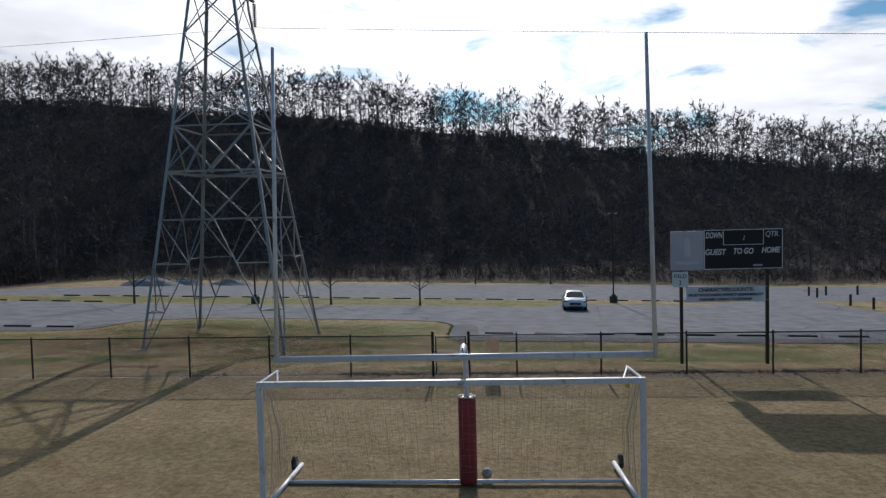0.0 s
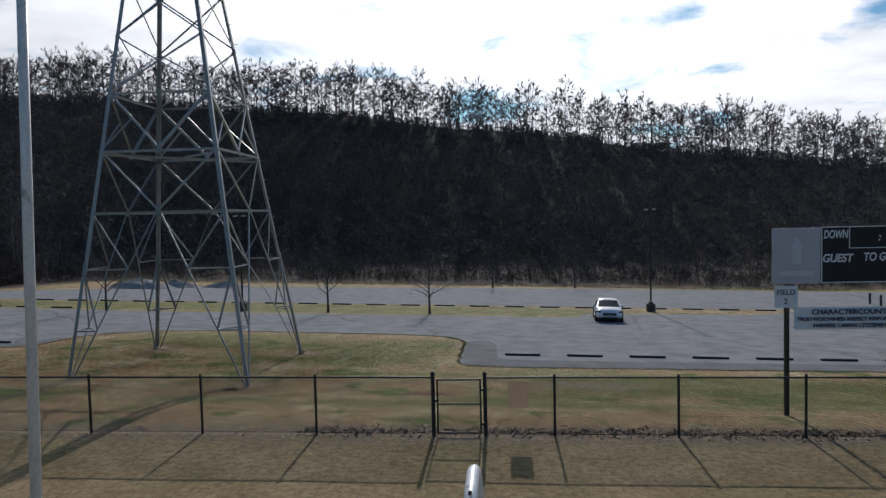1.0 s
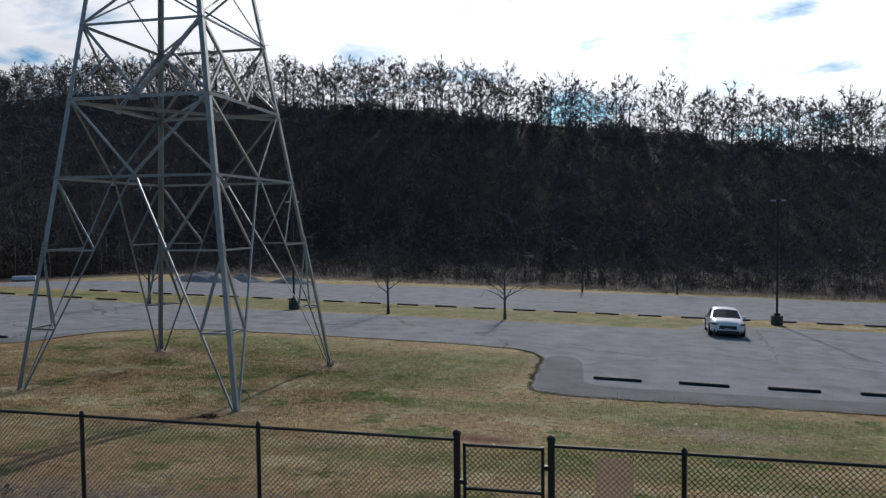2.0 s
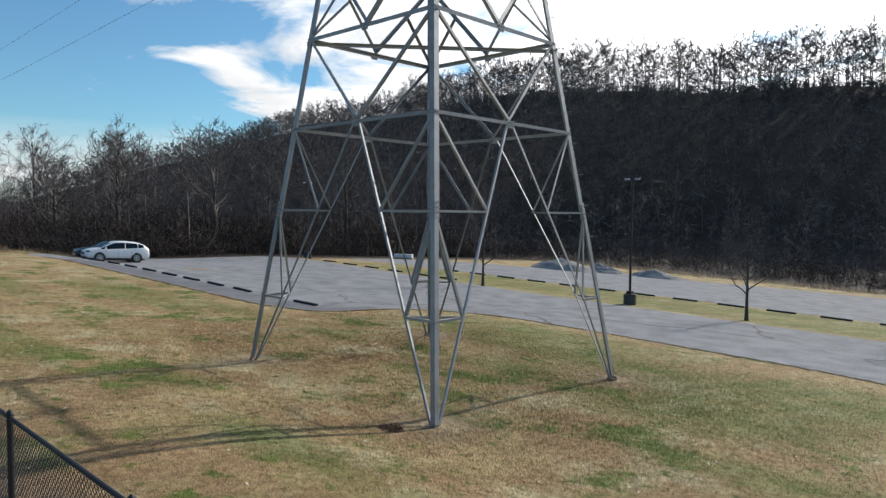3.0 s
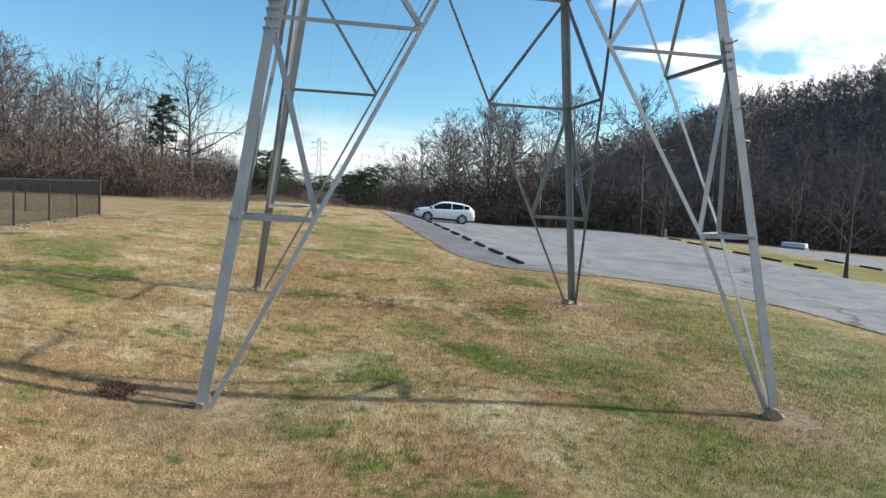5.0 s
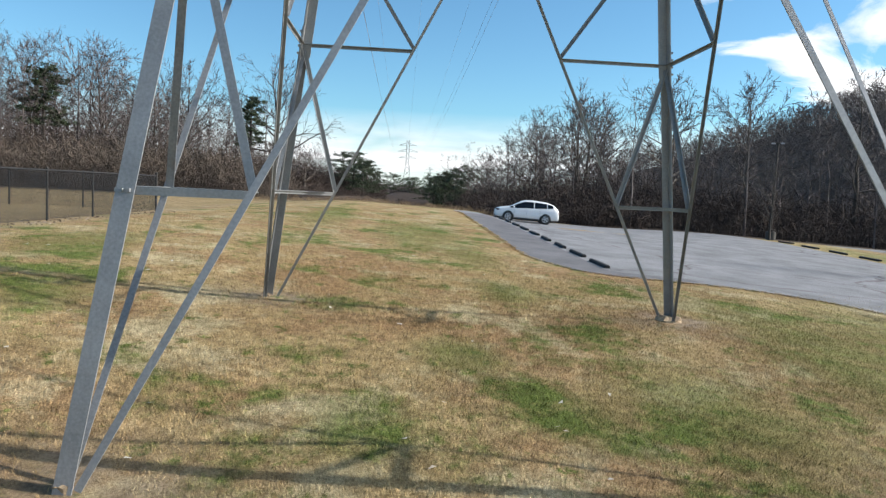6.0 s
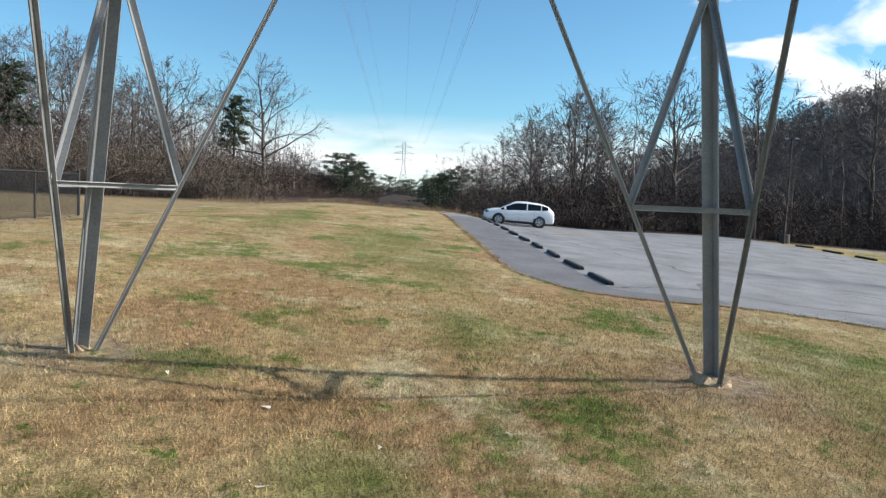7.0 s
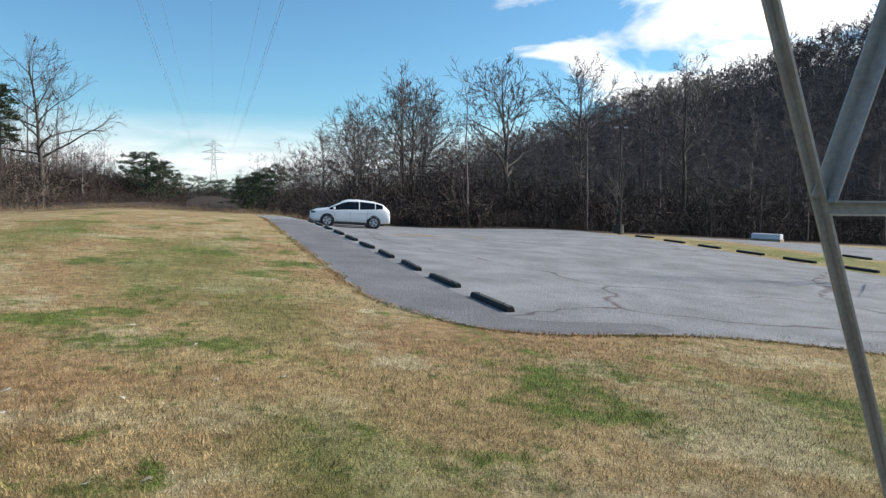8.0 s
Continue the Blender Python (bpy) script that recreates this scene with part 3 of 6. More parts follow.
for a, b, inward in FACES:
    ins = Vector(inward)
    mid3, mid4 = (tp(a, L3) + tp(b, L3)) / 2, (tp(a, L4) + tp(b, L4)) / 2
    member("horizontal_beam", tp(a, L3), tp(b, L3), (0, 0, -1), ins, 0.078)
    member("horizontal_beam", tp(a, L4), tp(b, L4), (0, 0, -1), ins, 0.10, 0.012)
    for p, q in ((a, b), (b, a)):
        along = (tp(q, 0) - tp(p, 0)).normalized()
        foot, head = tp(p, FOOT[p] - 0.03) + along * (0.18 if p in "BC" else 0.13), mid3 - along * 0.09
        width = 0.054 if "A" in (a, b) else 0.042
        if p == "D":
            # the lowest leg has a steeper piece below its first strut
            knee = foot.lerp(head, (L1 - foot.z - TB.z) / (head.z - foot.z)) - along * 0.19
            member("main_diagonal", foot + ins * 0.02, knee + ins * 0.02, along, ins, width)
            foot = knee
        member("main_diagonal", foot + ins * 0.02, head + ins * 0.02, along, ins, width)
        def on_diag(z):
            f = (z - foot.z - TB.z) / (head.z - foot.z)
            return foot.lerp(head, f) + ins * 0.02
        member("short_strut", tp(p, L1) + ins * 0.015, on_diag(L1), (0, 0, -1), ins, 0.06, 0.008)
        member("short_strut", tp(p, L2) + ins * 0.015, on_diag(L2), (0, 0, -1), ins, 0.05, 0.008)
        member("secondary_brace", tp(p, L2) + ins * 0.03, on_diag(L1) + ins * 0.015, along, ins, 0.066, 0.008)
        member("secondary_brace", tp(p, L3) + ins * 0.03, on_diag(L2) + ins * 0.015, along, ins, 0.058, 0.008)
        member("upper_diagonal", mid3 + ins * 0.03, tp(p, L4) + ins * 0.03, along, ins, 0.07)
        member("upper_diagonal", mid4 + ins * 0.03, tp(p, L5) + ins * 0.03, along, ins, 0.095)
        half4 = mid4.lerp(tp(p, L5), 0.55)
        member("secondary_brace", tp(p, L4) + ins * 0.03, half4 + ins * 0.04, along, ins, 0.07, 0.01)
    for mid in (mid3, mid4):
        along = (tp(b, 0) - tp(a, 0)).normalized()
        bm = bmesh.new()
        corners = [(-0.15, 0.02), (0.15, 0.02), (0.11, -0.16), (-0.11, -0.16)]
        sides = [[bm.verts.new(mid + along * x + Vector((0, 0, z)) - ins * d) for x, z in corners] for d in (0.002, 0.012)]
        bm.faces.new(sides[0])
        bm.faces.new(sides[1][::-1])
        for k in range(4):
            bm.faces.new((sides[0][k], sides[1][k], sides[1][(k + 1) % 4], sides[0][(k + 1) % 4]))
        plate = part("gusset_plate", bm, STEEL, tower)
        for x, z in ((-0.09, -0.03), (0.0, -0.03), (0.09, -0.03), (-0.06, -0.11), (0.06, -0.11)):
            bm = bmesh.new()
            bmesh.ops.create_cube(bm, size=0.03, matrix=Matrix.Translation(mid + along * x + Vector((0, 0, z)) - ins * 0.018))
            part("bolt", bm, STEEL, plate)
    # crossed panels further up
    for lo, hi in ((L5, L6), (L6, L7), (L7, L8), (L8, 20.4), (20.4, 22.4), (22.4, 24.4), (24.4, 26.2), (26.2, 28.6)):
        along = (tp(b, 0) - tp(a, 0)).normalized()
        member("cross_brace", tp(a, lo), tp(b, hi), along, ins, 0.058, 0.008)
        member("cross_brace", tp(b, lo) + ins * 0.09, tp(a, hi) + ins * 0.09, along, ins, 0.058, 0.008)
    for z in (L5, 18.2, 22.4, 26.2):
        member("horizontal_beam", tp(a, z), tp(b, z), (0, 0, -1), ins, 0.08)
for c in CORNER:
    sx, sy = CORNER[c]
    other = [(p, q, i) for p, q, i in FACES if c in (p, q)]
    ends = []
    for p, q, i in other:
        far = q if p == c else p
        mid3 = (tp(c, L3) + tp(far, L3)) / 2
        foot = tp(c, FOOT[c] - 0.03) + (mid3 - tp(c, L3)).normalized() * 0.13
        out = (mid3 - tp(c, L3)).normalized()
        ends.append(foot.lerp(mid3, (L1 - foot.z - TB.z) / (mid3.z - foot.z)) + Vector(i) * 0.04 - out * (0.19 if c == "D" else 0.0))
    member("corner_tie", ends[0], ends[1], (0, 0, -1), (-sx, -sy, 0), 0.05, 0.009)
for p, q in (("A", "C"), ("B", "D")):
    member("plan_brace", tp(p, L4 - 0.1), tp(q, L4 - (0.1 if p == "A" else 0.2)), (0, 0, -1), (1, 0.2, 0), 0.09)
WIRES = [(-5.0, 17.0), (-5.9, 20.5), (-4.9, 24.0), (5.0, 17.0), (5.9, 20.5), (4.9, 24.0)]
for lat, h in WIRES:
    s = 1 if lat > 0 else -1
    arm = h + 1.5
    tip = Vector((TX, TY + lat, arm)) - TB
    for c in ("A", "B") if s < 0 else ("C", "D"):
        member("crossarm_chord", tp(c, arm), tip, (0, 0, -1), (CORNER[c][0] * -1, 0, 0), 0.09)
        member("crossarm_tie", tp(c, arm + 1.5), tip + Vector((0, 0, 0.05)), (0, 0, -1), (CORNER[c][0] * -1, 0, 0), 0.07)
    bm = bmesh.new()
    profile = [(0.015, 0.0)]
    for k in range(11):
        z0 = -0.12 - k * 0.125
        profile += [(0.03, z0), (0.13, z0 - 0.02), (0.125, z0 - 0.045), (0.035, z0 - 0.06)]
    lathe(bm, profile + [(0.015, -1.5)], 12, at=tip)
    part("insulator", bm, PORCELAIN, tower, "string of dark porcelain insulator discs", True)
for k in range(28):
    z = 2.6 + k * 0.42
    bm = bmesh.new()
    q = tp("D", z)
    tube(bm, [q + Vector((-0.02, 0.0, 0)), q + Vector((0.14 if k % 2 else -0.08, 0.12 if not k % 2 else -0.03, 0))], 0.011, 6)
    part("step_bolt", bm, STEEL, tower)


def sagging(name, y0, y1, x0, x1, z0, z1, sag, r):
    bm = bmesh.new()
    n = 40
    pts = []
    for k in range(n + 1):
        f = k / n
        pts.append((x0 + (x1 - x0) * f, y0 + (y1 - y0) * f, z0 + (z1 - z0) * f - sag * 4 * f * (1 - f)))
    tube(bm, pts, r, 5)
    tagged(part(name, bm, CABLE), "thin bare aluminium power cable strung between pylons", "power line", "power lines of the pylon")


for lat, h in WIRES + [(0.0, 29.0)]:
    sagging("power_line", TY + lat, 35.4 + lat, TX, -410, h, h + 4, 4.5, 0.012)
    sagging("power_line", TY + lat, TY + lat + 4, TX, 330, h, h, 4.5, 0.016)


# ---- playing field ----
goalpost = thing("football_goalpost", (0.9, 15.35, 0.0), "white gooseneck football goalpost with a red padded post", "goalpost")
GP = Vector((0.9, 15.5, 0.0))
bm = bmesh.new()
neck = [(0, 0, -0.3), (0, 0, 2.35)]
for k in range(1, 9):
    a = k / 8 * math.pi / 2
    neck.append((-0.02 * k / 8, -0.75 * (1 - math.cos(a)), 2.35 + 0.72 * math.sin(a)))
neck += [(-0.02, -1.1, 3.07), (-0.02, -1.70, 3.05)]
tube(bm, neck, 0.06, 16)
part("gooseneck", bm, WHITEPAINT, goalpost, smooth=True)
bm = bmesh.new()
tube(bm, [(-3.58, -1.71, 3.06), (3.58, -1.67, 3.06)], 0.062, 14)
part("crossbar", bm, WHITEPAINT, goalpost, smooth=True)
for x, lean in ((-3.53, 0.14), (3.53, -0.10)):
    bm = bmesh.new()
    tube(bm, [(x, -1.71, 3.0), (x + lean, -1.69, 8.9)], [0.045, 0.034], 12)
    part("upright", bm, WHITEPAINT, goalpost, smooth=True)
for y in (-1.30, -1.44):
    bm = bmesh.new()
    lathe(bm, [(0.016, 0.0), (0.016, 0.03), (0.008, 0.035)], 6, at=(-0.02, y, 3.125))
    part("bolt", bm, POSTBROWN, goalpost)
for x in (-0.14, 0.10):
    bm = bmesh.new()
    tube(bm, [(x, -1.70, 2.97), (x, -1.70, 3.15)], 0.010, 6)
    part("clamp_bolt", bm, POSTBROWN, goalpost)
bm = bmesh.new()
lathe(bm, [(0.10, 0.02), (0.185, 0.02), (0.19, 0.1), (0.19, 1.80), (0.18, 1.86), (0.10, 1.87)], 20)
for v in bm.verts:
    v.co.x += 0.012 * noise.noise(Vector((v.co.x * 4, v.co.y * 4, v.co.z * 3)))
part("post_pad", bm, REDPAD, goalpost, "red vinyl padding", True)
bm = bmesh.new()
for k in range(18):
    a = k / 18 * math.tau
    bmesh.ops.create_cube(bm, size=0.05, matrix=Matrix.Translation((0.15 * math.cos(a), 0.15 * math.sin(a), 1.875 + 0.012 * math.sin(k * 5))) @ Matrix.Rotation(a, 4, "Z") @ Matrix.Diagonal((1.4, 0.7, 0.5, 1)))
part("torn_foam", bm, LITTER, goalpost, "torn pale foam at the pad's top")

goal = thing("soccer_goal", (0.59, 13.9, 0.0), "white portable soccer goal with a torn hanging net and wheels", "goal")
for s in (-1, 1):
    bm = bmesh.new()
    box(bm, (s * 3.66 - 0.055, -0.055, 0.0), (s * 3.66 + 0.055, 0.055, 2.58), 0.012)
    part("post", bm, WHITEPAINT, goal)
    bm = bmesh.new()
    tube(bm, [(s * 3.66, 0.0, 0.06), (s * 3.55, 2.45, 0.07)], 0.05, 10)
    part("base_bar", bm, WHITEPAINT, goal, smooth=True)
    bm = bmesh.new()
    tube(bm, [(s * 3.66, 0.0, 2.55), (s * 3.52, 0.75, 2.62)], 0.028, 8)
    part("top_stay", bm, WHITEPAINT, goal)
    bm = bmesh.new()
    tube(bm, [(s * 3.52, 0.72, 2.62), (s * 3.30, 0.02, 2.53)], 0.018, 8)
    part("corner_brace", bm, WHITEPAINT, goal)
    wheel = bmesh.new()
    lathe(wheel, [(0.05, -0.05), (0.15, -0.045), (0.17, 0.0), (0.15, 0.045), (0.05, 0.05)], 18, "x", (s * 3.66, 2.25, 0.17))
    wheel = part("wheel", wheel, RUBBER, goal, "small black transport wheel", True)
    bm = bmesh.new()
    lathe(bm, [(0.02, -0.06), (0.05, -0.055), (0.05, 0.055), (0.02, 0.06)], 10, "x", (s * 3.66, 2.25, 0.17))
    part("hub", bm, STEEL, wheel)
bm = bmesh.new()
box(bm, (-3.60, -0.055, 2.47), (3.60, 0.055, 2.58), 0.012)
part("crossbar", bm, WHITEPAINT, goal)
bm = bmesh.new()
tube(bm, [(-3.58, 1.42, 0.05), (3.60, 1.42, 0.05)], 0.042, 10)
part("rear_bar", bm, WHITEPAINT, goal, smooth=True)
rng = random.Random(4)
bm = bmesh.new()
for k in range(61):
    x = -3.55 + k * 7.1 / 60
    droop = 0.12 * math.sin(k * 0.9)
    low = 0.06 if rng.random() < 0.55 else rng.uniform(0.5, 1.5)
    f = (2.5 - low) / 2.44
    pts = [(x, 0.02, 2.50), (x + 0.02, 0.45 * f, 2.5 - 0.8 * f), (x + 0.03 * droop, 0.95 * f + droop * 0.3, 2.5 - 1.6 * f), (x, 1.4 * f, low)]
    tube(bm, pts, 0.0019, 3, False)
for k in range(1, 17):
    f = k / 17
    pts = [(-3.5 + j * 0.5, 1.4 * f + 0.05 * math.sin(j * 2.1 + k), 2.5 - 2.44 * f + 0.05 * math.sin(j * 1.7 + k * 2)) for j in range(15)]
    tube(bm, pts, 0.0014, 3, False)
for s in (-1, 1):
    for k in range(12):
        y = 0.05 + 0.08 * k
        tube(bm, [(s * 3.62, y * 0.5, 2.5), (s * (3.48 + 0.05 * math.sin(k)), y * 0.8 + 0.1, 1.5), (s * 3.55, y * 1.4, 0.3)], 0.004, 3, False)
part("net", bm, NET, goal, "thin torn cord net")
bm = bmesh.new()
box(bm, (3.36, 0.10, 2.36), (3.44, 0.16, 2.46), 0.01)
part("tape", bm, YELLOW, goal, "yellow tape knot")

ball = thing("ball", (1.29, 15.62, 0.11), "scuffed grey soccer ball lying in the grass", "ball")
bm = bmesh.new()
bmesh.ops.create_icosphere(bm, subdivisions=3, radius=0.115)
part("shell", bm, material("scuffed_ball", (0.10, 0.12, 0.12), (0.38, 0.40, 0.40), 0.6, 0, 9, 60, 0.1, 0.003), ball, smooth=True)


# ---- fence ----
FENCE_Y = 25.28
FH = 1.46


def link_mesh(width, height, pitch=0.075, r=0.0032):
    """Woven wire: two sets of slanting wires, each a thin three-sided rod, in the plane y = 0."""
    vs, fs = [], []
    for sgn in (1, -1):
        k = -int(height / pitch) - 1
        while k * pitch < width + height:
            x0 = k * pitch
            a, b = (x0, 0.0), (x0 + height, height)
            lo, hi = max(0.0, -x0), min(height, width - x0)
            if hi - lo > 0.02:
                p, q = (x0 + lo, lo), (x0 + hi, hi)
                if sgn < 0:
                    p, q = (width - p[0], p[1]), (width - q[0], q[1])
                y = 0.003 * sgn
                n0 = len(vs)
                for c in (p, q):
                    vs += [(c[0] - r * 0.9, y, c[1] + r * 0.9 * sgn), (c[0] + r * 0.9, y, c[1] - r * 0.9 * sgn), (c[0], y + r * 1.6, c[1])]
                for i in range(3):
                    j = (i + 1) % 3
                    fs += [(n0 + i, n0 + j, n0 + 3 + j), (n0 + i, n0 + 3 + j, n0 + 3 + i)]
            k += 1
    me = mesh_of("chain_link", vs, fs)
    me.materials.append(BLACK)
    return me


def post_mesh(r, h, cap=True):
    bm = bmesh.new()
    lathe(bm, [(r, -0.35), (r, h), (r * 1.2, h), (r * 1.2, h + 0.03), (r * 0.8, h + 0.06), (0.005, h + 0.075)], 10)
    me = bpy.data.meshes.new("post")
    bmesh.ops.recalc_face_normals(bm, faces=bm.faces[:])
    bm.to_mesh(me)
    bm.free()
    me.materials.append(BLACK)
    return me


BAY = 2.95
LINK, POST, ENDPOST = link_mesh(BAY, FH - 0.06), post_mesh(0.032, FH), post_mesh(0.048, FH + 0.06)


def run_of_fence(name, start, direction, bays, first_end, last_end, label):
    """A run of fence from start, in whole bays, each with its post, rail and mesh."""
    d = Vector((*direction, 0)).normalized()
    fence = thing(name, (*start, z_at(*start)), label, "fence")
    turn = Matrix.Rotation(math.atan2(d.y, d.x), 4, "Z")
    base = Vector((*start, z_at(*start)))
    spots = []
    for k in range(bays + 1):
        p = Vector((*start, 0)) + d * BAY * k
        p.z = z_at(p.x, p.y)
        spots.append(p - base)
    for k, p in enumerate(spots):
        big = (k == 0 and first_end) or (k == bays and last_end)
        part("post", ENDPOST if big else POST, BLACK, fence, at=Matrix.Translation(p))
    for p, q in zip(spots, spots[1:]):
        tilt = Matrix.Identity(4)
        tilt[2][0] = (q.z - p.z) / BAY
        part("chain_link", LINK, BLACK, fence, at=Matrix.Translation(p + Vector((0, 0, 0.04)) - turn.to_3x3() @ Vector((0, 0.035, 0))) @ turn @ tilt)
        bm = bmesh.new()
        up = Vector((0, 0, FH - 0.01))
        tube(bm, [p + up, q + up], 0.022, 8)
        part("top_rail", bm, BLACK, fence)
        bm = bmesh.new()
        low = Vector((0, 0, 0.06))
        tube(bm, [p + low, (p + q) / 2 + low - Vector((0, 0, 0.01)), q + low], 0.004, 4)
        part("tension_wire", bm, BLACK, fence)
    return fence


LABEL = "black vinyl-coated chain-link fence along the edge of the field"
run_of_fence("chain_link_fence", (-0.55, FENCE_Y), (-1, -0.003), 11, True, True, LABEL)
east_fence = run_of_fence("chain_link_fence", (2.42, FENCE_Y + 0.01), (1, 0.003), 13, False, True, LABEL)
part("post", ENDPOST, BLACK, east_fence, at=Matrix.Translation((-1.69, -0.01, 0.01)))
part("chain_link", link_mesh(1.69, FH - 0.06), BLACK, east_fence, at=Matrix.Translation((-1.69, -0.04, 0.05)))
bm = bmesh.new()
tube(bm, [(-1.69, 0, FH - 0.01), (0, 0, FH - 0.01)], 0.022, 8)
part("top_rail", bm, BLACK, east_fence)
run_of_fence("chain_link_fence", (-0.55 - 11 * BAY - 0.05, FENCE_Y - 0.12), (0, -1), 10, True, True, "black chain-link fence running back from the corner of the field")

gate = thing("fence_gate", (0.09, FENCE_Y - 0.03, z_at(0.09, FENCE_Y)), "closed black chain-link gate with a middle rail", "gate")
for x in (-0.53, 0.53):
    bm = bmesh.new()
    tube(bm, [(x, 0, 0.06), (x, 0, FH - 0.03)], 0.024, 8)
    part("stile", bm, BLACK, gate)
for z in (0.08, 0.80, FH - 0.06):
    bm = bmesh.new()
    tube(bm, [(-0.53, 0, z), (0.53, 0, z)], 0.022, 8)
    part("rail", bm, BLACK, gate)
part("chain_link", link_mesh(1.04, FH - 0.16), BLACK, gate, at=Matrix.Translation((-0.52, -0.03, 0.09)))
for z in (0.3, 1.15):
    bm = bmesh.new()
    box(bm, (0.53, -0.03, z - 0.03), (0.66, 0.03, z + 0.03), 0.006)
    part("hinge", bm, BLACK, gate)
bm = bmesh.new()
box(bm, (-0.66, -0.035, 0.86), (-0.50, 0.035, 0.92), 0.006)
part("latch", bm, BLACK, gate)

notice = thing("fence_notice", (1.55, FENCE_Y + 0.03, 1.0), "small pale notice board hung on the chain-link fence", "sign")
bm = bmesh.new()
box(bm, (-0.24, 0, -0.32), (0.24, 0.002, 0.32))
pale = material("pale_notice", (0.30, 0.28, 0.24), (0.42, 0.39, 0.34), 0.6, 0, 4, 30, 0)
pn, pl = pale.node_tree.nodes, pale.node_tree.links
thin, mixer = pn.new("ShaderNodeBsdfTranslucent"), pn.new("ShaderNodeMixShader")
thin.inputs[0].default_value, mixer.inputs[0].default_value = (0.58, 0.50, 0.42, 1), 0.6
pl.new(pn["Principled BSDF"].outputs[0], mixer.inputs[1])
pl.new(thin.outputs[0], mixer.inputs[2])
pl.new(mixer.outputs[0], pn["Material Output"].inputs[0])
part("panel", bm, pale, notice)
for x in (-0.2, 0.2):
    bm = bmesh.new()
    box(bm, (x - 0.01, -0.035, 0.27), (x + 0.01, 0.002, 0.29))
    part("tie", bm, STEEL, notice)


# ---- scoreboard ----
SBY = 27.65
board = thing("scoreboard", (10.4, SBY, z_at(10.4, SBY)), "black scoreboard with white letters and blank grey panel on posts", "scoreboard")
SB = Vector((10.4, SBY, z_at(10.4, SBY)))


def sb(x, y, z):
    return (x - SB.x, y, z - SB.z)


for x, top in ((8.83, 3.45), (12.03, 3.5)):
    bm = bmesh.new()
    box(bm, sb(x - 0.055, 0.02, -1.0), sb(x + 0.055, 0.13, top + 1.2), 0.008)
    part("post", bm, POSTBROWN, board)
bm = bmesh.new()
box(bm, sb(9.64, -0.12, 3.40), sb(12.52, 0.02, 4.88), 0.01)
case = part("display_case", bm, BOARD, board)
bm = bmesh.new()
box(bm, sb(8.42, -0.10, 3.38), sb(9.63, 0.02, 4.86), 0.01)
blank = part("blank_panel", bm, PANEL, board, "faded blank grey panel")
for lo, hi in (((9.64, 4.86), (12.52, 4.885)), ((9.64, 3.395), (12.52, 3.42)), ((9.635, 3.40), (9.66, 4.88)), ((12.50, 3.40), (12.525, 4.88)),
               ((10.34, 4.30), (11.83, 4.32)), ((10.34, 4.30), (10.36, 4.86)), ((11.81, 4.30), (11.83, 4.86))):
    bm = bmesh.new()
    box(bm, sb(lo[0], -0.130, lo[1]), sb(hi[0], -0.112, hi[1]))
    part("border", bm, LETTER, case)
UP = Matrix.Rotation(radians(90), 4, "X")
for word, x, z, size, wide in (("DOWN", 9.70, 4.58, 0.30, 0.62), ("QTR.", 11.90, 4.60, 0.28, 0.50), ("GUEST", 9.68, 3.95, 0.30, 0.78), ("TO GO", 10.72, 3.97, 0.30, 0.74), ("HOME", 11.76, 3.99, 0.30, 0.68), (":", 11.08, 4.50, 0.28, None)):
    lettering("letters", word, size, LETTER, case, Matrix.Translation(sb(x, -0.126, z)) @ UP, 0.18, 0.0 if word == "QTR." else 0.008, wide)
bm = bmesh.new()
box(bm, sb(11.45, -0.128, 3.50), sb(11.78, -0.119, 3.56))
part("maker_mark", bm, PANEL, case)
bm = bmesh.new()
tube(bm, [sb(9.02, -0.104, 3.90), sb(9.02, -0.104, 4.40), sb(9.02, -0.104, 4.62)], [0.12, 0.12, 0.04], 12)
bmesh.ops.scale(bm, vec=(1, 0.03, 1), space=Matrix.Translation(Vector(sb(9.02, -0.104, 4.2)) * -1), verts=bm.verts[:])
part("faded_shape", bm, PANEL_LIGHT, blank)
bm = bmesh.new()
box(bm, sb(8.58, -0.106, 3.60), sb(9.46, -0.098, 3.72))
part("faded_shape", bm, PANEL_LIGHT, blank)

field_sign = thing("field_sign", sb(8.76 + SB.x, SBY - 0.06, 3.03 + SB.z), "white sign lettered FIELD 2 on the scoreboard post", "sign")
field_sign.matrix_basis = Matrix.Translation((8.76, SBY - 0.06, 3.03))
bm = bmesh.new()
box(bm, (-0.30, -0.012, -0.29), (0.30, 0.012, 0.29), 0.004)
plate = part("plate", bm, SIGNWHITE, field_sign)
lettering("letters", "FIELD", 0.20, INK, plate, Matrix.Translation((-0.23, -0.015, 0.06)) @ UP, 0, 0.002, 0.46)
lettering("letters", "2", 0.22, INK, plate, Matrix.Translation((-0.06, -0.015, -0.19)) @ UP, 0, 0.002)

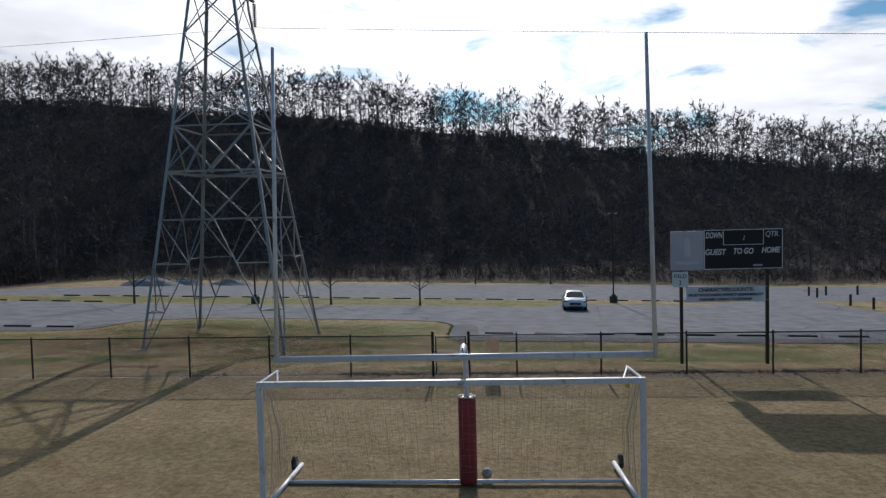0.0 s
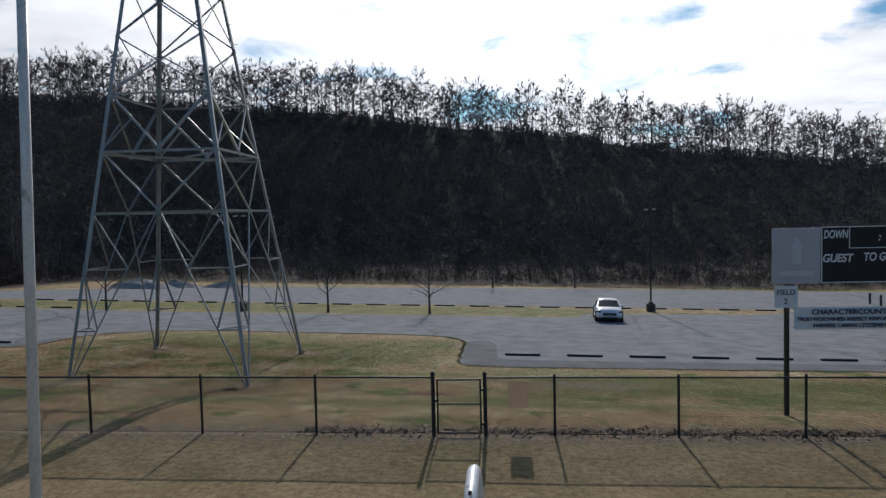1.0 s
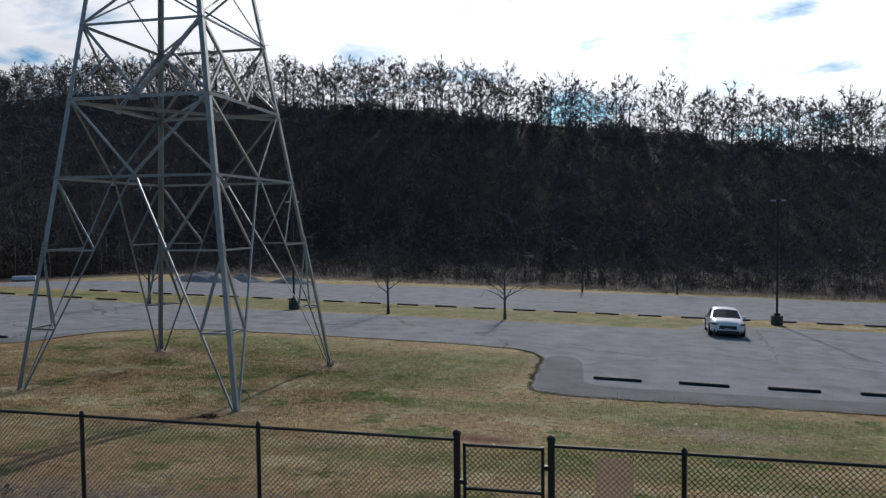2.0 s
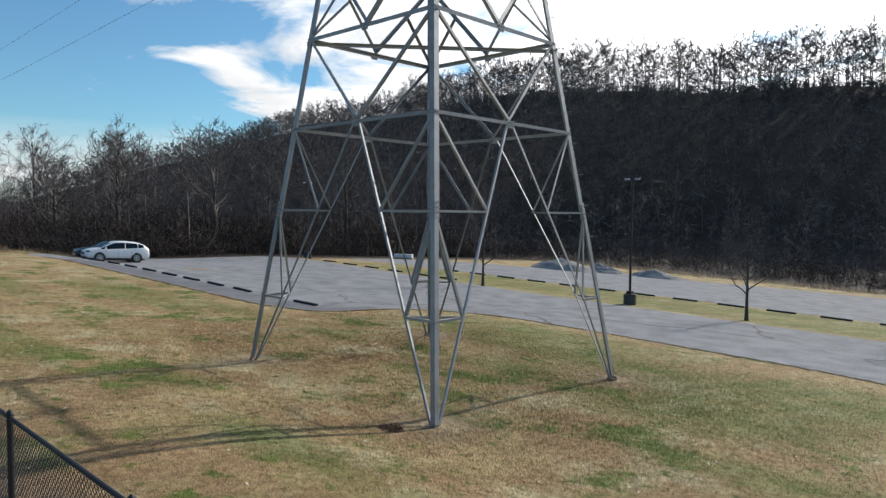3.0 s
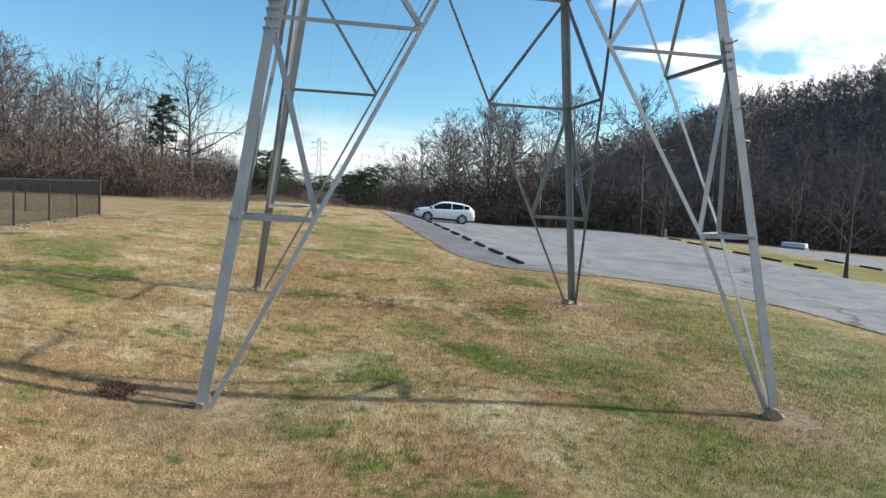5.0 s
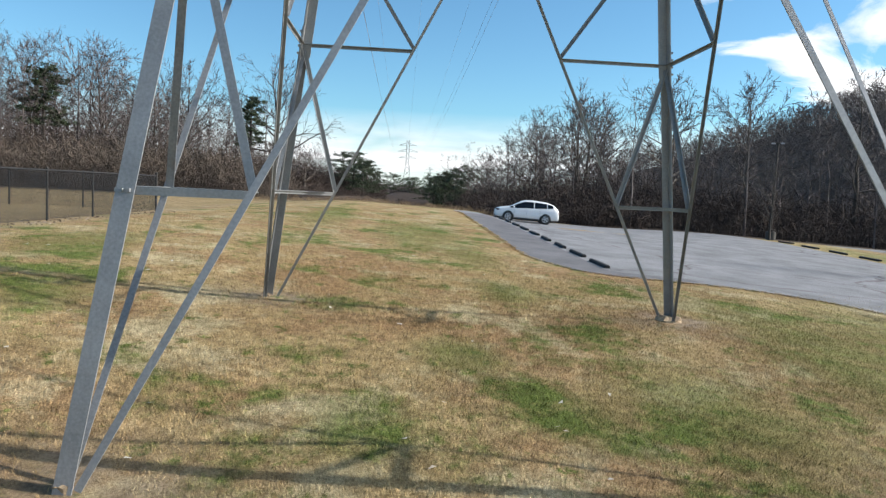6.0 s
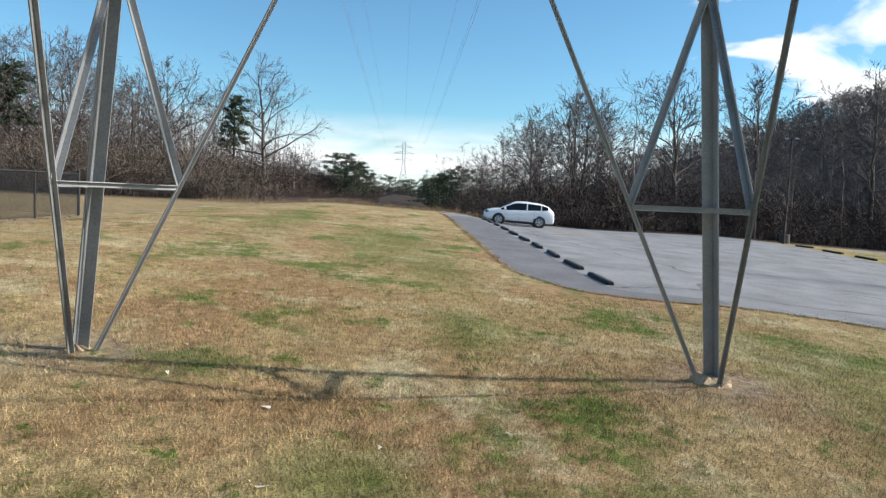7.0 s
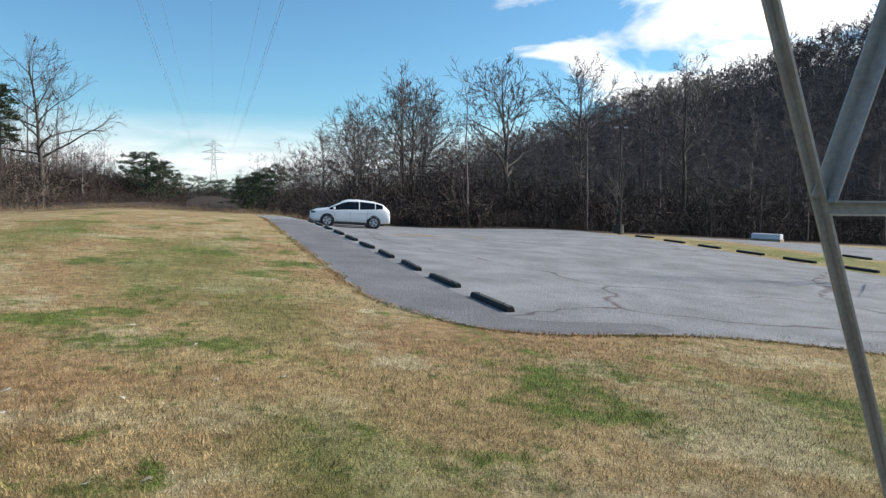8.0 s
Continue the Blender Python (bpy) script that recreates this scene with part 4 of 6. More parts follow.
banner = thing("banner", (10.45, SBY - 0.03, 2.44), "white banner with blue letters tied between the scoreboard posts", "banner")
bm = bmesh.new()
bmesh.ops.create_grid(bm, x_segments=24, y_segments=6, size=0.5, matrix=Matrix.Diagonal((2.95, 1, 0.6, 1)) @ UP)
for v in bm.verts:
    v.co.y = 0.012 * math.sin(v.co.x * 4.0) + 0.008 * math.sin(v.co.x * 9 + v.co.z * 6)
cloth = part("cloth", bm, SIGNWHITE, banner, smooth=True)
for word, x, z, size, wide in (("CHARACTERCOUNTS!", -1.02, 0.11, 0.19, 2.04), ("TRUSTWORTHINESS RESPECT RESPONSIBILITY", -1.40, -0.065, 0.135, 2.80), ("FAIRNESS CARING CITIZENSHIP", -0.98, -0.235, 0.135, 1.96)):
    lettering("letters", word, size, INK, cloth, Matrix.Translation((x, -0.03, z)) @ UP, 0, 0.004, wide)
for x, z in ((-1.5, 0.27), (-1.5, -0.24), (1.5, 0.27), (1.5, -0.24)):
    bm = bmesh.new()
    tube(bm, [(x - 0.10, 0.03, z), (x + 0.10, 0.0, z)], 0.008, 6)
    part("tie", bm, STEEL, banner)


# ---- wheel stops ----
def stop_mesh():
    bm = bmesh.new()
    shape = [(-0.085, 0.0), (0.085, 0.0), (0.08, 0.055), (0.05, 0.095), (-0.05, 0.095), (-0.08, 0.055)]
    ends = []
    for x in (-0.82, -0.80, 0.80, 0.82):
        k = 0.86 if abs(x) > 0.81 else 1.0
        ends.append([bm.verts.new((x, y * k, z * k)) for y, z in shape])
    for a, b in zip(ends, ends[1:]):
        for k in range(6):
            bm.faces.new((a[k], a[(k + 1) % 6], b[(k + 1) % 6], b[k]))
    bm.faces.new(ends[0][::-1])
    bm.faces.new(ends[-1])
    return bm


def wheel_stops(spots, group):
    for x, y, rz in spots:
        rz += stops_rng.uniform(-2, 2)
        pitch = math.degrees(math.atan(0.030)) if abs(x) < 48 else 0
        m = pose(x, y, float(slope(x, y)) + 0.008, 0, pitch, rz)
        if not first_stop:
            ob = thing("wheel_stop", m, "dark tarred rubber wheel stop lying on the asphalt", "wheel stop", group)
            part("kerb", stop_mesh(), STOPS, ob)
            for sx in (-0.55, 0.55):
                bm = bmesh.new()
                lathe(bm, [(0.022, 0.1), (0.022, 0.122), (0.01, 0.125)], 8, at=(sx, 0, 0))
                part("pin", bm, STEEL, ob)
            first_stop.append(ob)
        else:
            tagged(copy_thing(first_stop[0], m), group=group)


stops_rng, first_stop = random.Random(2), []
wheel_stops([(-24.47 - 2.69 * k, 41.5 - 0.01 * k, 0) for k in range(10)], "wheel stops by the lawn")
wheel_stops([(2.13 + 2.9 * k, 41.1 + 0.085 * k, 0) for k in range(11)], "wheel stops by the field")
wheel_stops([(-39 + 2.95 * k, 66.6 + 0.045 * k, 0) for k in range(22)], "wheel stops along the island")
wheel_stops([(-48 + 3.0 * k, 60.6 - 0.14 * k, 0) for k in range(6)], "wheel stops along the island")


# ---- street lamps ----
def street_lamp(x, y, height, heading, with_base=True):
    lamp = thing("street_lamp", pose(x, y, z_at(x, y), 0, 0, heading), "dark steel car-park lamp on a round concrete base", "street lamp", "car park lamps")
    bm = bmesh.new()
    lathe(bm, [(0.36, -0.2), (0.36, 0.58), (0.33, 0.62), (0.05, 0.63)], 20)
    part("base", bm, material("stained_concrete", (0.035, 0.033, 0.03), (0.10, 0.095, 0.085), 0.9, 0, 3, 40, 0.3, 0.005), lamp, "dark stained concrete base")
    bm = bmesh.new()
    box(bm, (-0.16, -0.16, 0.60), (0.16, 0.16, 0.78), 0.02)
    part("pole_shoe", bm, POSTBROWN, lamp)
    bm = bmesh.new()
    tube(bm, [(0, 0, 0.6), (0, 0, height)], [0.075, 0.05], 10)
    part("pole", bm, POSTBROWN, lamp)
    bm = bmesh.new()
    tube(bm, [(-0.22, 0, height - 0.05), (0.22, 0, height - 0.05)], 0.025, 8)
    part("arm", bm, POSTBROWN, lamp)
    for s in (-1, 1):
        bm = bmesh.new()
        box(bm, (s * 0.32 - 0.14, -0.11, height - 0.08), (s * 0.32 + 0.14, 0.11, height), 0.02)
        head = part("lamp_head", bm, PANEL, lamp, "pale grey lamp head")
        bm = bmesh.new()
        box(bm, (s * 0.32 - 0.11, -0.09, height - 0.095), (s * 0.32 + 0.11, 0.09, height - 0.078), 0.004)
        part("lens", bm, LAMPGLASS, head)


street_lamp(13.2, 65.4, 8.25, 5)
street_lamp(-18.5, 59.9, 7.3, 0)
street_lamp(-55.6, 63.6, 7.4, 60)


# ---- posts beside the far road ----
for k, (x, y) in enumerate(((34.0, 61.0), (34.1, 64.9), (35.8, 74.8), (36.1, 77.3), (38.5, 78.6), (42.1, 79.1))):
    m = Matrix.Translation((x, y, z_at(x, y)))
    if k == 0:
        first_post = thing("wooden_bollard", m, "short dark green wooden post beside the road", "bollard", "bollards by the road")
        bm = bmesh.new()
        lathe(bm, [(0.11, -0.3), (0.11, 0.92), (0.09, 1.0), (0.01, 1.02)], 10)
        part("shaft", bm, WOODPOST, first_post)
        bm = bmesh.new()
        lathe(bm, [(0.114, 0.78), (0.116, 0.80), (0.116, 0.86), (0.114, 0.88)], 10)
        part("band", bm, TRIM, first_post)
    else:
        copy_thing(first_post, m)


# ---- gravel heaps and a concrete block ----
def gravel_heap(x, y, r, h, seed):
    bm = bmesh.new()
    bmesh.ops.create_grid(bm, x_segments=40, y_segments=40, size=1.0)
    for v in bm.verts:
        d = math.hypot(v.co.x, v.co.y)
        z = h * max(0.0, 1 - d) ** 0.85
        q = Vector((v.co.x * 3 + seed, v.co.y * 3, seed))
        z *= 1 + 0.35 * noise.noise(q)
        v.co = Vector((v.co.x * r, v.co.y * r * 0.6, z - 0.12 + 0.05 * noise.noise(q * 6)))
    ob = part("gravel_heap", bm, GRAVEL)
    ob.matrix_basis = Matrix.Translation((x, y, z_at(x, y)))
    tagged(ob, "low heap of grey gravel dumped on the car park", "gravel heap", "gravel heaps", "stuff")


gravel_heap(-40, 84.5, 4.2, 1.35, 1)
gravel_heap(-36.5, 86.5, 3.0, 1.0, 5)
gravel_heap(-31, 87.3, 3.2, 0.9, 9)
slab = thing("concrete_barrier", pose(-54.6, 75.6, z_at(-54.6, 75.6), 0, 0, 20), "low white concrete barrier block at the woods' edge", "barrier")
bm = bmesh.new()
box(bm, (-1.1, -0.25, -0.1), (1.1, 0.25, 0.55), 0.06)
part("block", bm, SIGNWHITE, slab)
bm = bmesh.new()
box(bm, (-1.14, -0.32, -0.1), (1.14, 0.32, 0.18), 0.03)
part("foot", bm, CONCRETE, slab)


# ---- cars ----
def car(name, at, label, suv, paint):
    """A car that faces +x: lofted body, glass, lamps, wheels. Stations: x, sill height, belt height, roof height, width at belt, width at roof."""
    ob = thing(name, at @ Matrix.Scale(0.95 if suv else 1.0, 4), label, "car", "parked cars")
    if suv:
        L, W, H = 4.73, 1.84, 1.68
        st = [(-2.36, 0.52, 0.80, 0.84, 0.74, 0.66), (-2.34, 0.36, 0.96, 1.00, 0.86, 0.74), (-2.25, 0.32, 1.08, 1.16, 0.89, 0.72), (-1.93, 0.30, 1.17, 1.44, 0.905, 0.66), (-1.45, 0.29, 1.12, 1.58, 0.92, 0.65), (-0.5, 0.28, 1.05, 1.66, 0.92, 0.64),
              (0.20, 0.28, 1.02, 1.63, 0.92, 0.63), (0.55, 0.28, 1.00, 1.50, 0.92, 0.66), (1.28, 0.28, 0.99, 1.10, 0.915, 0.80), (1.65, 0.29, 0.95, 1.05, 0.90, 0.66), (2.05, 0.31, 0.88, 0.97, 0.86, 0.64), (2.28, 0.36, 0.80, 0.87, 0.74, 0.58), (2.37, 0.46, 0.72, 0.77, 0.60, 0.5)]
        axles, wr, glass = (-1.36, 1.36), 0.36, (2, 8)
    else:
        L, W, H = 4.80, 1.84, 1.50
        st = [(-2.40, 0.50, 0.78, 0.86, 0.70, 0.60), (-2.32, 0.34, 0.92, 1.02, 0.84, 0.68), (-1.95, 0.27, 0.98, 1.08, 0.90, 0.68), (-1.62, 0.25, 0.98, 1.20, 0.91, 0.62), (-1.05, 0.24, 0.97, 1.42, 0.92, 0.66), (-0.4, 0.23, 0.95, 1.48, 0.92, 0.66),
              (0.15, 0.23, 0.93, 1.46, 0.92, 0.66), (0.45, 0.23, 0.92, 1.38, 0.92, 0.72), (1.20, 0.24, 0.90, 0.97, 0.915, 0.885), (1.65, 0.25, 0.86, 0.95, 0.90, 0.66), (2.08, 0.27, 0.78, 0.86, 0.85, 0.64), (2.30, 0.30, 0.68, 0.74, 0.73, 0.56), (2.40, 0.40, 0.58, 0.62, 0.58, 0.48)]
        axles, wr, glass = (-1.38, 1.40), 0.335, (3, 8)
    def ring(s):
        x, z0, zb, zr, wb, wt = s
        zm = z0 + (zb - z0) * 0.45
        half = [(0.0, z0), (wb * 0.86, z0), (wb * 0.985, z0 + 0.08), (wb * 1.005, zm), (wb * 0.97, zb - 0.05), (wb * 0.93, zb), (wt + (wb * 0.93 - wt) * 0.12, zb + (zr - zb) * 0.86), (wt * 0.86, zr - (zr - zb) * 0.02), (wt * 0.45, zr + 0.018), (0.0, zr + 0.025)]
        return half + [(-y, z) for y, z in half[-2:0:-1]]
    bm = bmesh.new()
    rings = [[bm.verts.new((s[0], y, z)) for y, z in ring(s)] for s in st]
    n = len(rings[0])
    panes = {}
    for i, (a, b) in enumerate(zip(rings, rings[1:])):
        for k in range(n):
            f = bm.faces.new((a[k], a[(k + 1) % n], b[(k + 1) % n], b[k]))
            f.smooth = True
            panes[i, k] = f
    bm.faces.new(rings[0][::-1])
    bm.faces.new(rings[-1])
    bmesh.ops.recalc_face_normals(bm, faces=bm.faces[:])
    bm.normal_update()
    windows = []
    def pane(i0, i1, ks, grow, names, gap=0.0):
        """Copies a patch of the body's skin, shrunk a little, to lie just proud of it as glass."""
        xa, xb = st[i0][0], st[i1][0]
        for k in ks:
            g = bmesh.new()
            for i in range(i0, i1):
                f = panes[i, k]
                c = f.calc_center_median()
                vs = [g.verts.new(v.co + Vector((gap if abs(v.co.x - xa) < 0.001 else -gap if abs(v.co.x - xb) < 0.001 else 0, (c - v.co).y * grow, (c - v.co).z * grow)) + f.normal * 0.006) for v in f.verts]
                g.faces.new(vs)
            windows.append((names, g))
    g0, g1 = glass
    for i0, i1 in ((g0 + 1, 4), (4, 5), (5, g1)) if suv else ((g0 + 1, 5), (5, g1)):
        if i1 > i0:
            pane(i0, i1, (5, n - 6), 0.12, "side_window", 0.03)
    pane(g1 - 1, g1, (7, 8, n - 8, n - 9), 0.0, "windscreen")
    pane(g0, g0 + 1, (7, 8, n - 8, n - 9), 0.02, "rear_window")
    body = part("body", bm, paint, ob)
    for names, g in windows:
        part(names, g, TINT, ob, "dark tinted glass")
    for s in (-1, 1):
        for ax in axles:
            arch = bmesh.new()
            lathe(arch, [(wr * 1.17, -0.01), (wr * 1.17, 0.012), (0.01, 0.012)], 24, "y", (ax, s * (W / 2 - 0.012), wr))
            part("wheel_arch", arch, TRIM, ob, "black wheel arch")
            w = bmesh.new()
            lathe(w, [(wr * 0.62, -0.10), (wr * 0.94, -0.11), (wr, -0.08), (wr, 0.08), (wr * 0.94, 0.11), (wr * 0.62, 0.10)], 28, "y", (ax, s * (W / 2 - 0.075), wr))
            wheel = part("wheel", w, RUBBER, ob, "", True)
            r = bmesh.new()
            yy = s * (W / 2 + 0.028)
            for k in range(5):
                a = k / 5 * math.tau
                for da in (-0.16, 0.16):
                    tube(r, [(ax + 0.05 * math.cos(a), yy, wr + 0.05 * math.sin(a)), (ax + wr * 0.6 * math.cos(a + da), yy, wr + wr * 0.6 * math.sin(a + da))], 0.026, 5)
            lathe(r, [(0.07, -0.02), (0.07, 0.02), (0.01, 0.025)], 12, "y", (ax, yy, wr))
            part("rim", r, ALLOY, wheel, "five-spoke alloy rim")
            r = bmesh.new()
            lathe(r, [(wr * 0.66, -0.02), (wr * 0.66, 0.015), (wr * 0.56, 0.02), (wr * 0.55, -0.02)], 28, "y", (ax, s * (W / 2 + 0.025), wr))
            part("rim_edge", r, ALLOY, wheel)
        # lamps, mirrors, sills, handles
        fx = st[-3][0]
        h = bmesh.new()
        bmesh.ops.create_uvsphere(h, u_segments=14, v_segments=8, radius=1.0, matrix=Matrix.Translation((fx + 0.06, s * 0.66, st[-3][2] - 0.07)) @ Matrix.Rotation(-s * 0.55, 4, "Z") @ Matrix.Rotation(s * 0.22, 4, "X") @ Matrix.Diagonal((0.20, 0.27, 0.085, 1)))
        part("headlight", h, HEADLAMP, ob, "clear headlight", True)
        t = bmesh.new()
        box(t, (-2.33, s * 0.80 - 0.08, st[1][2] - 0.25), (-2.20, s * 0.80 + 0.06, st[1][2] - 0.02), 0.02)
        part("tail_light", t, REDLENS, ob, "red tail light")
        m = bmesh.new()
        bmesh.ops.create_uvsphere(m, u_segments=12, v_segments=8, radius=1.0, matrix=Matrix.Translation((0.98 if suv else 0.86, s * 0.985, (1.10 if suv else 1.02))) @ Matrix.Diagonal((0.08, 0.11, 0.085, 1)))
        part("mirror", m, paint, ob, "", True)
        sl = bmesh.new()
        box(sl, (axles[0] + 0.45, s * 0.90 - 0.03, 0.21), (axles[1] - 0.45, s * 0.90 + 0.025, 0.33), 0.02)
        part("sill", sl, TRIM, ob, "black sill")
        for hx in (-0.75, 0.25):
            d = bmesh.new()
            box(d, (hx - 0.1, s * 0.925 - 0.012, 0.86), (hx + 0.1, s * 0.925 + 0.016, 0.895), 0.006)
            part("door_handle", d, paint, ob)
        for hx in (-0.98, 0.02, 0.95):
            d = bmesh.new()
            box(d, (hx - 0.004, s * 0.926 - 0.01, 0.36), (hx + 0.004, s * 0.926 + 0.004, 0.95))
            part("door_seam", d, TRIM, ob)
    g = bmesh.new()
    box(g, (st[-2][0] - 0.02, -0.46, st[-2][2] - 0.22), (st[-1][0] + 0.012, 0.44, st[-2][2] - 0.02), 0.03)
    part("grille", g, TRIM, ob, "black grille")
    g = bmesh.new()
    box(g, (st[-2][0] - 0.05, -0.56, 0.27), (st[-1][0] - 0.01, 0.56, 0.42), 0.03)
    part("lower_intake", g, TRIM, ob, "black lower intake")
    for s in (-1, 1):
        g = bmesh.new()
        lathe(g, [(0.07, -0.02), (0.075, 0.02), (0.01, 0.03)], 12, "x", (st[-2][0] - 0.0, s * 0.66, 0.38))
        part("fog_lamp", g, TRIM, ob)
    g = bmesh.new()
    box(g, (st[-1][0] + 0.004, -0.16, 0.42), (st[-1][0] + 0.02, 0.16, 0.52), 0.004)
    part("plate_bar", g, PANEL, ob, "plain pale bar")
    g = bmesh.new()
    box(g, (-2.0, -0.72, 0.17), (2.0, 0.72, 0.30), 0.03)
    part("underbody", g, TRIM, ob)
    return ob


def on_lot(x, y, heading):
    """A pose on the sloping asphalt."""
    up = Vector((0.030, 0.047, 1)).normalized() if x > -48 else Vector((0.0, 0.047, 1)).normalized()
    f = Vector((math.cos(radians(heading)), math.sin(radians(heading)), 0))
    f = (f - up * f.dot(up)).normalized()
    s = up.cross(f)
    m = Matrix((f, s, up)).transposed().to_4x4()
    return Matrix.Translation((x, y, float(slope(x, y)) + 0.008)) @ m


car("suv", on_lot(-52.5, 44.0, -96), "white sport utility car parked nose to the wheel stops", True, CARWHITE)
car("dark_car", on_lot(-55.17, 44.47, -96), "dark sedan car parked beside the white one", False, CARDARK)
car("sedan", on_lot(8.7, 58.5, -95), "white sedan parked facing the lane", False, CARWHITE)


# ---- trees ----
def grow(seed, height, spread_, trunk_r, limbs, subs, twigs, first=0.3, up=(0.5, 0.95), crook=0.06, twig_w=0.012, twig_len=1.0, trunk_top=0.82, fine=0):
    """A bare tree as tapered rods and thin twigs, its limbs crooked and its crown filling an egg: arrays of rods (from, to, radius, radius) and twigs (from, to, width)."""
    r = np.random.RandomState(seed)
    rods, tw = [], []
    n = 7
    trunk = [np.array([0, 0, -0.4])]
    lean = r.normal(0, crook, 2) * height * 0.5
    for i in range(1, n + 1):
        f = i / n
        trunk.append(np.array([lean[0] * f * f + r.normal(0, crook) * height * 0.12 * f, lean[1] * f * f + r.normal(0, crook) * height * 0.12 * f, height * trunk_top * f]))
    rad = [trunk_r * (1 - 0.86 * (i / n) ** 0.8) for i in range(n + 1)]
    rad[0] *= 1.35
    for i in range(n):
        rods.append((trunk[i], trunk[i + 1], rad[i], rad[i + 1]))
    zc, hc = height * (first * 0.75 + 1) / 2, height * (1 - first * 0.75) / 2

    def on_trunk(f):
        i = min(int(f * n), n - 1)
        g = f * n - i
        return trunk[i] * (1 - g) + trunk[i + 1] * g, rad[i] * (1 - g) + rad[i + 1] * g

    def unit(v):
        return v / (np.linalg.norm(v) + 1e-9)

    def turned(d, angle):
        side = unit(np.cross(d, r.normal(0, 1, 3)))
        return unit(d * math.cos(angle) + side * math.sin(angle))

    def crooked(p, d, length, count, wobble, rise):
        pts, ds = [p], []
        for _ in range(count):
            d = unit(d + r.normal(0, wobble, 3) + np.array([0, 0, rise]))
            pts.append(pts[-1] + d * length / count)
            ds.append(d)
        return pts, ds

    def sprig(p, d, length):
        e = p + turned(d, r.uniform(0.2, 0.9)) * length
        tw.append((p, e, twig_w))
        for _ in range(fine):
            g = r.uniform(0.25, 0.95)
            q = p + (e - p) * g
            tw.append((q, q + turned(unit(e - p), r.uniform(0.3, 0.9)) * length * r.uniform(0.3, 0.6), twig_w * 0.7))

    az = r.uniform(0, 6.28)
    for k in range(limbs):
        f = first + (0.97 - first) * (k + r.uniform(0, 0.8)) / limbs
        p, pr = on_trunk(min(f, 0.99))
        az += 2.4 + r.normal(0, 0.4)
        el = up[0] + (up[1] - up[0]) * (f - first) / (1 - first) + r.normal(0, 0.12)
        d = np.array([math.cos(az) * math.cos(el), math.sin(az) * math.cos(el), math.sin(el)])
        # how far the crown's egg reaches along this limb
        a = (math.cos(el) / spread_) ** 2 + (math.sin(el) / hc) ** 2
        b = (p[2] - zc) * math.sin(el) / hc ** 2
        c = ((p[2] - zc) / hc) ** 2 - 1
        length = (-b + math.sqrt(max(b * b - a * c, 0))) / a * r.uniform(0.7, 1.05)
        length = max(length, spread_ * 0.3)
        lr = min(pr * 0.6, trunk_r * 0.42)
        pts, ds = crooked(p, d, length, 5, 0.17, 0.02)
        rr = [lr * (1 - 0.85 * s / 5) for s in range(6)]
        for s in range(5):
            rods.append((pts[s], pts[s + 1], rr[s], rr[s + 1]))
        for j in range(subs):
            g = 0.22 + 0.78 * (j + r.uniform(0, 0.8)) / max(subs, 1)
            i = min(int(g * 5), 4)
            q = pts[i] + (pts[i + 1] - pts[i]) * (g * 5 - i)
            ll = length * r.uniform(0.3, 0.52) * (1.15 - 0.6 * g)
            sp, sd = crooked(q, turned(ds[i], r.uniform(0.5, 1.0)), ll, 3, 0.2, 0.04)
            sr = [max(rr[i] * 0.45, twig_w * 0.7) * (1 - 0.75 * s / 3) for s in range(4)]
            for s in range(3):
                rods.append((sp[s], sp[s + 1], sr[s], sr[s + 1]))
            for t in range(twigs):
                h = 0.3 + 0.7 * (t + r.uniform(0, 0.9)) / twigs
                m = min(int(h * 3), 2)
                sprig(sp[m] + (sp[m + 1] - sp[m]) * (h * 3 - m), sd[m], ll * r.uniform(0.3, 0.6) * twig_len)
        for _ in range(3):
            sprig(pts[-1], ds[-1], length * 0.14 * twig_len)
    return rods, tw


def rods_mesh(rods, sides=3):
    p0, p1 = np.array([a[0] for a in rods]), np.array([a[1] for a in rods])
    r0, r1 = np.array([a[2] for a in rods]), np.array([a[3] for a in rods])
    ax = p1 - p0
    ax /= np.linalg.norm(ax, axis=1, keepdims=True) + 1e-9
    hint = np.where(np.abs(ax[:, 2:3]) > 0.9, [[1.0, 0, 0]], [[0, 0, 1.0]])
    u = np.cross(ax, hint)
    u /= np.linalg.norm(u, axis=1, keepdims=True) + 1e-9
    v = np.cross(ax, u)
    vs = []
    for p, r in ((p0, r0), (p1, r1)):
        for k in range(sides):
            a = k * math.tau / sides
            vs.append(p + (u * math.cos(a) + v * math.sin(a)) * r[:, None])
    verts = np.stack(vs, 1)
    tris = []
    for k in range(sides):
        j = (k + 1) % sides
        tris += [(k, j, sides + j), (k, sides + j, sides + k)]
    tris = np.array(tris)[None] + (np.arange(len(rods)) * 2 * sides)[:, None, None]
    return verts.reshape(-1, 3), tris.reshape(-1, 3)


def twigs_mesh(tw, seed=0):
    p0, p1 = np.array([a[0] for a in tw]), np.array([a[1] for a in tw])
    w = np.array([a[2] for a in tw])[:, None]
    r = np.random.RandomState(seed)
    side = np.cross(p1 - p0, r.normal(0, 1, p0.shape))
    side /= np.linalg.norm(side, axis=1, keepdims=True) + 1e-9
    verts = np.stack([p0 - side * w, p0 + side * w, p1], 1).reshape(-1, 3)
    return verts, np.arange(len(tw) * 3).reshape(-1, 3)


